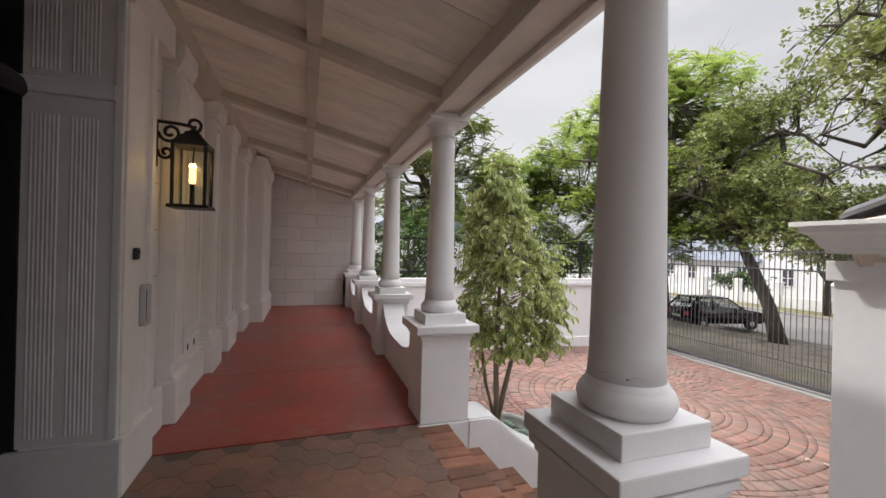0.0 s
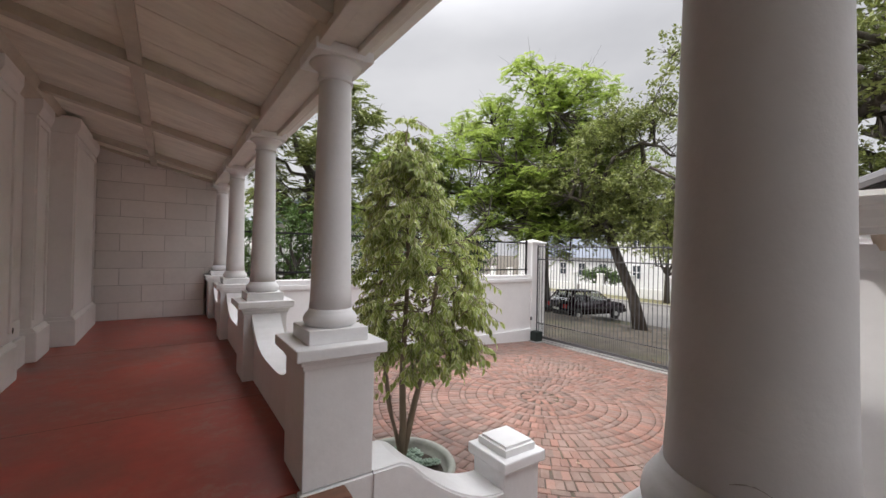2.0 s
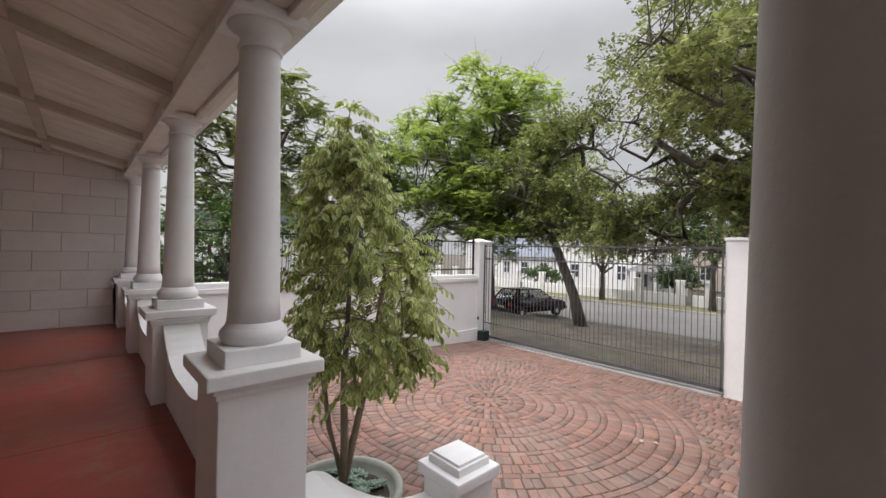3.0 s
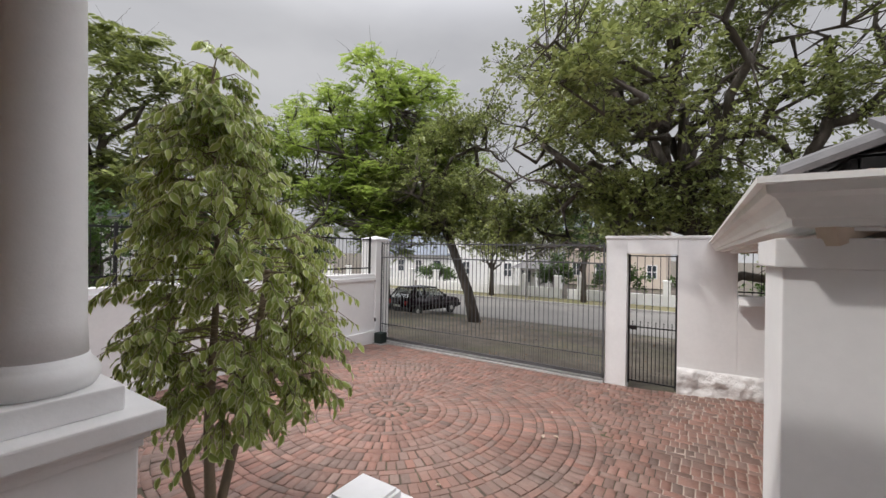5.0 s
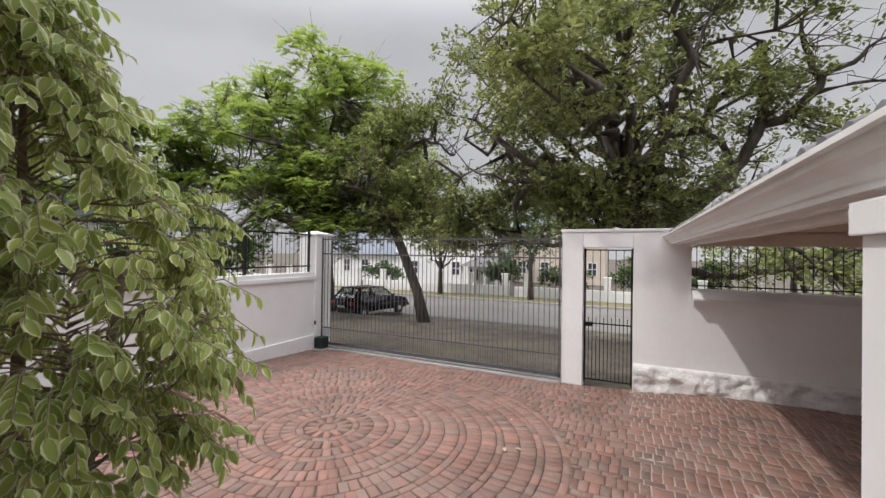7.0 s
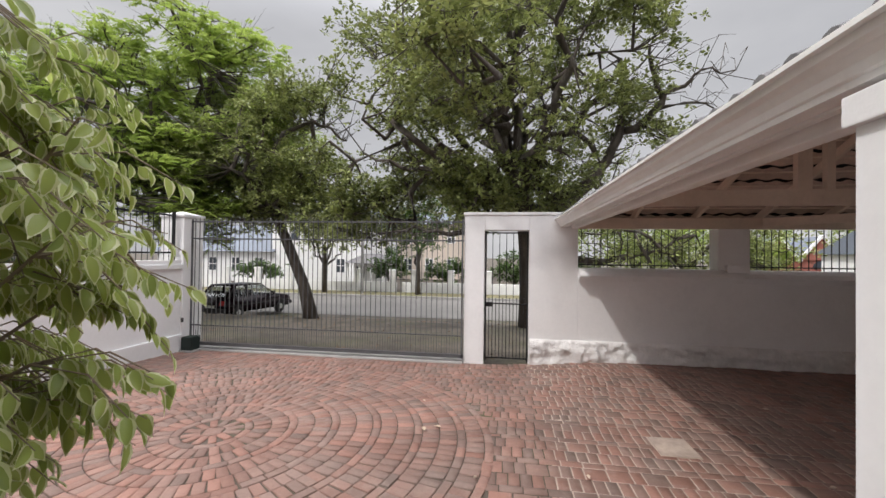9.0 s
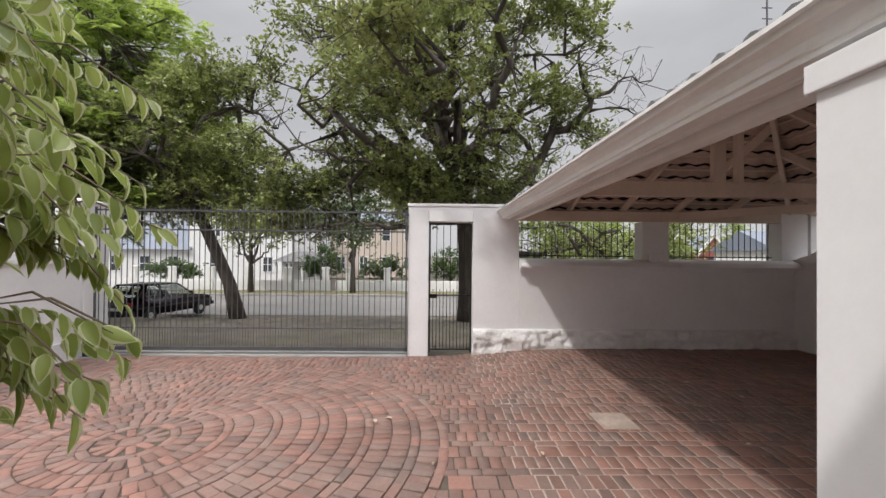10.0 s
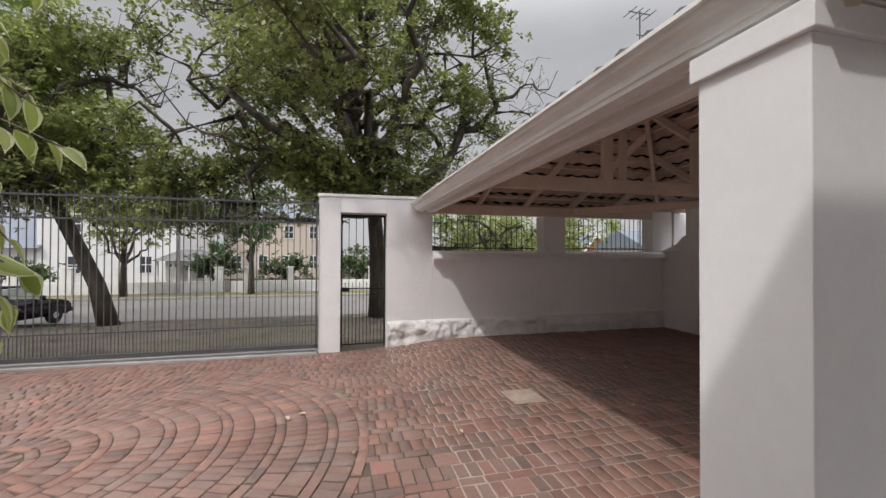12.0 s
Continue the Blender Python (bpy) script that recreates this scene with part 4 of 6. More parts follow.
structure("roof_carport_tiles", bm, ROOFTILE, "grey slate tiles along the carport eave")

# plates, tie beams, rafters, battens
structure("beam_carport_front", boxes((EX0 + 0.3, WALLX + 0.25, 0.79, 0.88, 2.138, 2.25), bevel=0.006), GUTTER, "cream painted timber carport beam along the court")
structure("beam_carport_wall", boxes((WALLX + 0.02, WALLX + 0.14, -4.1, 0.79, 2.14, 2.31), bevel=0.006), ROOFWOOD, "timber wall plate over the openings")
structure("beam_carport_back", boxes((EX0 + 0.12, WALLX + 0.25, -4.12, -4.02, 2.30, 2.38), bevel=0.006), ROOFWOOD, "timber plate on the return wall")
structure("beam_carport_side", boxes((EX0 + 0.14, EX0 + 0.24, -4.0, 0.79, 2.135, 2.27), bevel=0.006), ROOFWOOD, "timber beam on the house side of the carport")
bm = bmesh.new()
bar(bm, (5.7, EY0 + 0.2, 2.30), (5.7, EY1 - 0.15, 2.30), 0.06, 0.16)
bar(bm, (8.05, -1.95, 2.24), (6.5, -3.95, 2.30), 0.06, 0.12)
structure("beam_carport_ties", bm, ROOFWOOD, "timber tie beams spanning the carport")
bm = bmesh.new()
for y, w in ((-0.93, 0.13), (-1.16, 0.07), (-2.3, 0.13)):
    top = EZ + SLOPE * min(EY1 - y, y - EY0, EX1 - 5.7)
    bar(bm, (5.7, y, 2.37), (5.7, y, top + 0.03), 0.07, w)
structure("beam_carport_posts", bm, ROOFWOOD, "timber king posts and struts of the carport roof")
bm = bmesh.new()
x = EX0 + 0.3
while x < EX1 - 0.1:
    for side in (1, -1):
        reach = min(EY1 - RY, EX1 - x, x - EX0)
        e = EY1 if side > 0 else EY0
        bar(bm, (x, e, EZ + 0.02), (x, e - side * reach, EZ + 0.02 + SLOPE * reach), 0.045, 0.1)
    x += 0.85
y = EY0 + 0.47
while y < EY1 - 0.1:
    reach = min(EY1 - y, y - EY0)
    for e, side in ((EX1, 1), (EX0, -1)):
        bar(bm, (e, y, EZ + 0.02), (e - side * reach, y, EZ + 0.02 + SLOPE * reach), 0.045, 0.1)
    y += 0.93
for ex, ey, rx in ((EX0, EY0, RX0), (EX0, EY1, RX0), (EX1, EY0, RX1), (EX1, EY1, RX1)):
    bar(bm, (ex, ey, EZ + 0.0), (rx, RY, RZ), 0.05, 0.15)
bar(bm, (RX0, RY, RZ), (RX1, RY, RZ), 0.05, 0.15)
structure("beam_carport_rafters", bm, ROOFWOOD, "timber rafters under the carport roof")
bm = bmesh.new()
t = 0.15
while t < (EY1 - RY):
    z = EZ + 0.085 + SLOPE * t
    for p, q in (((EX0 + t, EY0 + t, z), (EX1 - t, EY0 + t, z)), ((EX0 + t, EY1 - t, z), (EX1 - t, EY1 - t, z)), ((EX0 + t, EY0 + t, z), (EX0 + t, EY1 - t, z)), ((EX1 - t, EY0 + t, z), (EX1 - t, EY1 - t, z))):
        bar(bm, p, q, 0.032, 0.02)
    t += 0.3
structure("beam_carport_battens", bm, ROOFWOOD, "timber tile battens under the carport roof")


def eave_gutter(name, axis, a, b, edge, sign, label):
    """An ogee gutter with its fascia board, running along an axis."""
    o = [(0.0, 2.165), (0.07, 2.165), (0.074, 2.185), (0.084, 2.19), (0.094, 2.215), (0.112, 2.24), (0.134, 2.252), (0.138, 2.276), (0.158, 2.278), (0.158, 2.296), (0.132, 2.296), (0.126, 2.262), (0.10, 2.246), (0.078, 2.205), (0.06, 2.18), (0.012, 2.182), (0.012, 2.29), (0.0, 2.29)]
    bm = bmesh.new()
    prism(bm, [(edge + sign * u, z) for u, z in o], axis, a, b)
    for v in bm.verts:                       # mitre at the corner by the pillar
        if axis == "x" and abs(v.co.x - a) < 1e-5:
            v.co.x -= v.co.y - edge
        if axis == "y" and abs(v.co.y - b) < 1e-5:
            v.co.y += edge - v.co.x
    return structure(name, bm, GUTTER, label)


eave_gutter("gutter_carport_front", "x", EX0 + 0.03, EX1 - 0.3, EY1 - 0.0, 1, "cream painted ogee gutter along the carport eave")
eave_gutter("gutter_carport_side", "y", EY0, EY1, EX0 + 0.03, -1, "cream painted ogee gutter on the carport end")
structure("trim_carport_fascia", boxes((EX0 + 0.04, EX1 - 0.3, EY1 - 0.035, EY1 - 0.003, 2.155, 2.29), (EX0 + 0.033, EX0 + 0.06, EY0, EY1 - 0.036, 2.155, 2.29)), GUTTER, "cream painted fascia board of the carport")
structure("trim_carport_soffit", boxes((EX0 + 0.1, EX1 - 0.3, 0.882, EY1 - 0.036, 2.225, 2.24)), GUTTER, "painted soffit strip of the carport")


# ---- plants ----
def fast_mesh(name, verts, faces_per, mats, mat_index=None, smooth=False):
    """A mesh from a numpy array of vertices and an array of faces, all with the same number of corners."""
    me = bpy.data.meshes.new(name)
    nv, (nf, k) = len(verts), faces_per.shape
    me.vertices.add(nv)
    me.vertices.foreach_set("co", np.asarray(verts, dtype=np.float32).ravel())
    me.loops.add(nf * k)
    me.loops.foreach_set("vertex_index", faces_per.astype(np.int32).ravel())
    me.polygons.add(nf)
    me.polygons.foreach_set("loop_start", np.arange(0, nf * k, k, dtype=np.int32))
    for m in mats:
        me.materials.append(m)
    if mat_index is not None:
        me.polygons.foreach_set("material_index", mat_index.astype(np.int32))
    if smooth:
        me.polygons.foreach_set("use_smooth", np.ones(nf, dtype=bool))
    me.update(calc_edges=True)
    me.validate()
    return me


def frames_from(dirs, ups):
    """Orthonormal frames (n, 3, 3): columns along, across, normal."""
    d = dirs / np.linalg.norm(dirs, axis=1, keepdims=True)
    a = np.cross(ups, d)
    a /= np.maximum(np.linalg.norm(a, axis=1, keepdims=True), 1e-6)
    n = np.cross(d, a)
    return np.stack((d, a, n), axis=2)


KITE = np.array([(0, 0, 0), (0.42, 0.27, -0.05), (1, 0, -0.16), (0.42, -0.27, -0.05)])


def scatter(template, faces, places, frames, sizes):
    v = np.einsum("nij,tj->nti", frames, template) * sizes[:, None, None] + places[:, None, :]
    n, t = len(places), len(template)
    f = faces[None, :, :] + (np.arange(n) * t)[:, None, None]
    return v.reshape(-1, 3), f.reshape(-1, faces.shape[1])


def tree(name, label, base, trunk, radius, blobs, leaf, bark, leaves, size, clump=0.42, limbs=12, seed=1, feathery=False, twig=0.012, boughs=(), gap=-0.14, gnarl=0.03):
    """trunk: points from the base up. blobs: ellipsoids (centre, radii, number of clumps) that the crown fills."""
    rn = np.random.RandomState(seed)
    t = thing(name, label, "tree", base)
    b0 = Vector(base)
    cl = []
    for c, r, k in blobs:
        got = 0
        while got < k:
            p = rn.uniform(-1, 1, 3)
            q = np.linalg.norm(p)
            if q > 1 or q < 0.35 * rn.rand() or (p[2] < -0.75):
                continue
            w = np.array(c) + p * np.array(r)
            if noise.noise((w[0] * 0.6, w[1] * 0.6, w[2] * 0.7 + seed)) < gap:
                continue
            cl.append(w)
            got += 1
    cl = np.array(cl)
    # limbs to well spread clumps
    pts = [Vector(p) - b0 for p in trunk]
    n = len(pts)
    bm = bmesh.new()
    tube(bm, pts, [radius * (1.25 if i == 0 else 1.0 - 0.35 * i / (n - 1)) for i in range(n)], 12)
    part("trunk", bm, bark, t, smooth=True)
    far = [int(rn.randint(len(cl)))]
    dist = np.linalg.norm(cl - cl[far[0]], axis=1)
    while len(far) < min(limbs, len(cl)):
        i = int(np.argmax(dist))
        far.append(i)
        dist = np.minimum(dist, np.linalg.norm(cl - cl[i], axis=1))
    nodes = []
    for i in far:
        end = Vector(cl[i]) - b0
        k = rn.randint(max(0, n - 2), n)
        start = pts[k]
        steps = 7 if gnarl < 0.04 else 11
        path, rad = [], []
        bend = Vector(rn.normal(0, 0.09, 3)) * (end - start).length
        for s in range(steps + 1):
            u = s / steps
            p = start.lerp(end, u) + bend * math.sin(u * math.pi) + Vector((0, 0, 0.12 * (end - start).length * math.sin(u * math.pi)))
            if 0 < s < steps:
                p += Vector(rn.normal(0, gnarl, 3)) * (end - start).length
            path.append(p)
            rad.append(radius * 0.5 * (1 - u) ** 0.8 + twig * 1.2)
        bm = bmesh.new()
        tube(bm, path, rad, 8)
        part("limb", bm, bark, t, smooth=True)
        nodes += [(p, r) for p, r in zip(path[1:], rad[1:])]
    for pts_b, r0, r1 in boughs:
        q = [Vector(p) - b0 for p in pts_b]
        fine, m = [], len(q)
        for i in range(m - 1):
            for s in range(3):
                fine.append(q[i].lerp(q[i + 1], s / 3) + (Vector(rn.normal(0, 0.05, 3)) if s else Vector((0, 0, 0))))
        fine.append(q[-1])
        bm = bmesh.new()
        tube(bm, fine, [r0 + (r1 - r0) * i / (len(fine) - 1) + 0.012 * rn.rand() for i in range(len(fine))], 9)
        part("bough", bm, bark, t, smooth=True)
        nodes += [(p, r1) for p in fine[2:]]
        bm = bmesh.new()
        for p in fine[len(fine) // 2:]:
            for s in range(3):
                a = p + Vector(rn.normal(0, 0.35, 3)) + Vector((0, 0, 0.1))
                b = a + Vector(rn.normal(0, 0.3, 3))
                tube(bm, [p, a, b], [r1 * 0.5 + 0.006, 0.01, 0.003], 5)
        part("twig", bm, bark, t)["kind"] = "stuff"
    # twigs from the limbs to every clump
    na = np.array([tuple(p) for p, r in nodes])
    bm = bmesh.new()
    for c in cl:
        e = c - np.array(base)
        j = int(np.argmin(np.linalg.norm(na - e, axis=1)))
        s0 = Vector(na[j])
        e = Vector(e)
        if (e - s0).length < 0.05:
            continue
        mid = s0.lerp(e, 0.5) + Vector(rn.normal(0, 0.1, 3)) * (e - s0).length
        r0 = min(nodes[j][1] * 0.7, twig * 2.6)
        tube(bm, [s0, mid, e], [r0, r0 * 0.7, twig * 0.4], 5)
        for q in range(5):
            f = e + Vector(rn.normal(0, clump * 0.85, 3))
            tube(bm, [mid.lerp(e, 0.6), f], [twig * 0.6, twig * 0.2], 4)
    part("twig", bm, bark, t)["kind"] = "stuff"
    # leaves in tufts round the clumps
    per = leaves // len(cl)
    if feathery:
        fr_n = max(3, per // 14)
        P, D, U, S = [], [], [], []
        for c in cl:
            for _ in range(fr_n):
                d = rn.normal(0, 1, 3) * (1, 1, 0.35)
                d /= np.linalg.norm(d)
                o = c + rn.normal(0, clump * 0.55, 3) * (1, 1, 0.55)
                L = rn.uniform(0.28, 0.5)
                side = np.cross(d, (0, 0, 1.0))
                side /= max(1e-6, np.linalg.norm(side))
                for q in range(7):
                    u = (q + 0.7) / 7
                    for sg in (1, -1):
                        P.append(o + d * L * u + np.array((0, 0, -0.25 * L * u * u)))
                        D.append(side * sg + d * 0.55 + (0, 0, -0.15))
                        U.append((rn.normal(0, 0.25), rn.normal(0, 0.25), 1.0))
                        S.append(size * (1.1 - 0.5 * abs(u - 0.45)) * rn.uniform(0.8, 1.2))
        P, D, U, S = (np.array(a) for a in (P, D, U, S))
    else:
        k = 11                                   # leaves to a rosette at a twig's end
        m = max(1, per // k) * len(cl)
        tip = np.repeat(cl, max(1, per // k), axis=0) + rn.normal(0, clump, (m, 3)) * (1, 1, 0.75)
        tip = np.repeat(tip, k, axis=0)
        m *= k
        D = rn.normal(0, 1, (m, 3)) * (1, 1, 0.6) + (0, 0, 0.25)
        D /= np.linalg.norm(D, axis=1, keepdims=True)
        P = tip + D * rn.uniform(0.0, 0.5, (m, 1)) * size
        U = rn.normal(0, 0.45, (m, 3)) + (0, 0, 1.0)
        S = size * rn.uniform(0.7, 1.2, m)
    v, f = scatter(KITE, np.array([(0, 1, 2, 3)]), P - np.array(base), frames_from(D, U), S)
    me = fast_mesh("crown", v, f, [leaf])
    cr = new("crown", me)
    cr.parent = t
    cr["kind"] = "stuff"
    return t


tree("oak_tree", "broad olive-leaved street tree with heavy twisted dark limbs", (13.3, 1.2, -0.43),
     [(13.3, 1.2, -0.5), (13.25, 1.25, 0.6), (13.1, 1.3, 1.7), (12.9, 1.4, 2.7), (12.7, 1.6, 3.5)], 0.27,
     [((12.3, 2.4, 6.8), (3.2, 4.6, 3.2), 300), ((11.6, 4.4, 4.6), (2.2, 2.9, 1.6), 95), ((12.2, -0.8, 6.9), (1.8, 1.7, 1.6), 45), ((12.0, 4.4, 2.8), (1.7, 3.2, 1.0), 95), ((11.7, 1.7, 3.7), (1.4, 2.0, 1.3), 75), ((11.9, 3.4, 3.3), (1.4, 1.8, 0.9), 50), ((12.6, -1.3, 4.2), (1.4, 1.6, 1.3), 30), ((8.6, 2.7, 5.4), (2.0, 1.7, 1.0), 50), ((6.3, 3.2, 5.1), (0.9, 0.8, 0.5), 12)],
     LEAF_OAK, BARK, 84000, 0.118, 0.235, 24, 3, gap=0.1, gnarl=0.05, boughs=(
         ([(12.8, 1.4, 2.6), (12.5, 0.5, 3.0), (12.4, 0.0, 3.4), (12.5, -0.6, 4.1), (12.5, -1.0, 4.8), (12.45, -1.2, 5.9), (12.3, -1.0, 6.9)], 0.23, 0.06),
         ([(12.5, -1.0, 4.85), (12.4, -1.6, 5.2), (12.3, -2.1, 5.9), (12.3, -1.8, 6.6), (12.3, -1.75, 7.2)], 0.12, 0.03),
         ([(12.3, -2.1, 5.9), (12.3, -2.6, 6.1), (12.3, -3.0, 6.5), (12.3, -3.8, 6.45)], 0.06, 0.012),
         ([(12.5, -2.0, 5.6), (12.4, -2.9, 5.7), (12.4, -3.4, 5.5)], 0.05, 0.01),
         ([(13.1, 1.1, 1.3), (12.5, 0.4, 1.65), (11.9, -0.6, 1.55), (11.5, -1.4, 1.75), (11.2, -2.4, 2.2)], 0.12, 0.03),
         ([(12.8, 1.4, 2.4), (11.9, 1.4, 3.1), (11.7, 1.8, 3.9), (11.6, 2.1, 4.6), (11.4, 2.9, 5.8), (11.3, 3.6, 6.4), (11.2, 4.2, 6.8), (11.0, 4.7, 7.3)], 0.17, 0.03),
         ([(11.7, 2.0, 5.0), (11.5, 1.8, 5.9), (11.4, 1.8, 6.9), (11.3, 1.5, 7.8)], 0.08, 0.02),
         ([(11.8, 1.8, 3.7), (11.5, 0.95, 4.65), (11.5, 1.1, 5.7), (11.4, 0.35, 6.35), (11.4, 0.05, 7.3)], 0.09, 0.02),
         ([(12.4, -0.4, 4.5), (11.9, 0.35, 5.15), (11.6, 0.95, 5.25), (11.5, 1.35, 5.45)], 0.07, 0.02),
         ([(12.6, 1.7, 3.1), (11.9, 2.4, 3.4), (11.5, 3.2, 3.5), (11.4, 3.95, 3.9), (11.3, 4.6, 3.9), (11.2, 5.6, 4.3)], 0.11, 0.025),
         ([(12.7, 1.6, 2.5), (11.8, 2.5, 2.35), (11.6, 3.4, 2.2), (11.5, 4.3, 2.4), (11.4, 5.2, 2.2)], 0.08, 0.02),
         ([(11.4, 2.9, 5.8), (11.2, 3.7, 5.8), (11.1, 4.5, 6.0), (11.0, 5.2, 6.6)], 0.07, 0.015),
         ([(12.4, 1.8, 3.8), (11.0, 2.1, 5.2), (9.4, 2.5, 5.5), (8.0, 2.8, 5.4), (6.9, 3.1, 5.3), (6.1, 3.3, 5.1)], 0.07, 0.012)))
tree("leaning_tree", "slim street tree with a leaning dark trunk and olive crown", (13.5, 8.1, -0.45),
     [(13.5, 8.1, -0.5), (13.45, 8.35, 0.6), (13.4, 8.8, 1.7), (13.4, 9.3, 2.8), (13.3, 9.6, 3.3)], 0.2,
     [((13.3, 9.5, 5.0), (2.2, 2.3, 2.0), 110), ((13.0, 7.9, 3.9), (1.5, 1.6, 1.1), 45), ((13.4, 11.0, 4.2), (1.7, 1.9, 1.5), 50), ((13.2, 8.3, 6.6), (1.5, 1.2, 0.9), 26), ((13.2, 7.2, 2.9), (1.4, 1.9, 0.8), 44), ((13.4, 10.8, 2.8), (1.4, 1.5, 0.8), 26)], LEAF_OAK, BARK, 48000, 0.118, 0.26, 10, 5, gap=-0.06, gnarl=0.05, boughs=(
         ([(13.35, 9.4, 3.0), (13.1, 8.5, 3.5), (13.0, 7.2, 3.7)], 0.08, 0.02),
         ([(13.3, 9.6, 3.3), (13.1, 9.5, 4.6), (13.0, 8.9, 5.45), (13.0, 7.9, 5.8), (13.0, 7.3, 5.55), (13.0, 6.8, 5.15)], 0.1, 0.02),
         ([(13.3, 9.6, 3.2), (13.1, 10.0, 4.25), (13.0, 9.6, 5.9), (12.9, 8.7, 6.9)], 0.09, 0.02)))
tree("jacaranda_tree", "tall bright green feathery street tree", (16.0, 14.5, -0.9),
     [(16.0, 14.5, -0.9), (15.8, 14.4, 1.0), (15.5, 14.2, 3.0), (15.2, 14.0, 4.5)], 0.26,
     [((15.0, 13.6, 8.4), (3.2, 3.4, 3.0), 190), ((12.4, 15.6, 6.0), (3.0, 2.8, 2.2), 120), ((14.5, 17.2, 8.2), (2.4, 2.6, 2.0), 80), ((12.6, 12.2, 4.3), (1.4, 1.5, 1.3), 90), ((14.5, 13.8, 4.8), (3.4, 3.6, 1.6), 90), ((11.0, 14.4, 3.5), (2.8, 2.4, 1.7), 80), ((12.8, 11.6, 2.8), (1.6, 1.6, 1.0), 40), ((15.4, 11.2, 6.6), (2.2, 2.2, 1.7), 80), ((14.6, 10.9, 4.6), (1.8, 1.8, 1.2), 55)],
     LEAF_JAC, BARK, 180000, 0.125, 0.36, 16, 7, feathery=True, twig=0.016)
tree("jacaranda_tree", "dark feathery tree behind the courtyard wall", (5.0, 16.5, -0.3),
     [(5.0, 16.5, -0.4), (5.1, 16.4, 1.4), (4.9, 16.4, 3.0), (5.0, 16.3, 4.2)], 0.2,
     [((5.0, 16.3, 6.2), (2.7, 2.3, 2.5), 80), ((4.2, 15.5, 4.2), (2.0, 1.5, 1.3), 35)], LEAF_OAK, BARK, 26000, 0.16, 0.45, 12, 9, feathery=True)
tree("garden_tree", "mid-green garden tree behind the white wall", (9.0, 17.5, -0.5),
     [(9.0, 17.5, -0.6), (9.0, 17.5, 1.5), (9.1, 17.4, 3.0)], 0.18,
     [((9.2, 17.2, 4.6), (3.2, 2.4, 2.2), 70)], LEAF_JAC, BARK, 20000, 0.18, 0.5, 9, 11, feathery=True)
tree("garden_shrub", "dense dark green shrub behind the white wall", (3.3, 13.0, -0.3),
     [(3.3, 13.0, -0.4), (3.3, 13.0, 0.6), (3.3, 13.0, 1.3)], 0.08,
     [((3.2, 13.0, 1.9), (2.6, 1.3, 1.3), 60)], LEAF_DARK, BARK, 12000, 0.12, 0.3, 8, 13)
tree("garden_shrub", "dense green shrub behind the white wall", (8.0, 13.0, -0.4),
     [(8.0, 13.0, -0.5), (8.0, 13.0, 0.6), (8.0, 13.0, 1.3)], 0.08,
     [((8.0, 13.0, 1.7), (2.8, 1.2, 1.2), 55)], LEAF_DARK, BARK, 10000, 0.12, 0.3, 8, 15)
tree("street_shrub", "leafy shrub with low dark branches beyond the wall openings", (11.5, -2.6, -0.35),
     [(11.5, -2.6, -0.4), (11.4, -2.4, 0.6), (11.3, -2.2, 1.4)], 0.1,
     [((11.3, -2.2, 1.9), (1.4, 2.6, 0.8), 42)], LEAF_OAK, BARK, 9000, 0.095, 0.28, 8, 17)
tree("verge_tree", "young green verge tree across the street", (27.2, 14.0, -1.05),
     [(27.2, 14.0, -1.1), (27.2, 14.0, 0.8), (27.2, 14.0, 1.8)], 0.16,
     [((27.2, 14.0, 3.2), (2.0, 2.0, 1.9), 45)], LEAF_OAK, BARK, 7000, 0.2, 0.4, 7, 19)
tree("verge_tree", "young green verge tree across the street", (27.3, 7.5, -1.05),
     [(27.3, 7.5, -1.1), (27.3, 7.5, 0.8), (27.3, 7.5, 1.8)], 0.16,
     [((27.2, 7.5, 3.4), (2.2, 2.4, 1.9), 45)], LEAF_DARK, BARK, 7000, 0.2, 0.4, 7, 21)
tree("verge_tree", "green verge tree across the street", (27.3, -6.0, -1.05),
     [(27.3, -6.0, -1.1), (27.3, -6.0, 0.8), (27.3, -6.0, 1.8)], 0.16,
     [((27.2, -6.5, 2.8), (3.0, 4.6, 2.2), 70)], LEAF_JAC, BARK, 12000, 0.2, 0.45, 8, 23)


# variegated ficus in a concrete pot
def leaf_template():
    st = (0.0, 0.18, 0.42, 0.68, 0.88, 1.0)
    wo = (0.025, 0.20, 0.27, 0.19, 0.06, 0.0)
    v, f, mi = [], [], []
    for s, w in zip(st, wo):
        z = -0.22 * s * s
        wi = w * (0.7, 0.74, 0.64, 0.72, 0.6, 0.6)[st.index(s)]
        v += [(s, -w, z + 0.30 * w), (s, -wi, z + 0.24 * wi), (s, 0, z), (s, wi, z + 0.24 * wi), (s, w, z + 0.30 * w)]
    for i in range(len(st) - 1):
        for j in range(4):
            a = i * 5 + j
            f.append((a, a + 5, a + 6, a + 1))
            mi.append(1 if (j in (0, 3) or i == len(st) - 2) else 0)
    return np.array(v), np.array(f), np.array(mi)


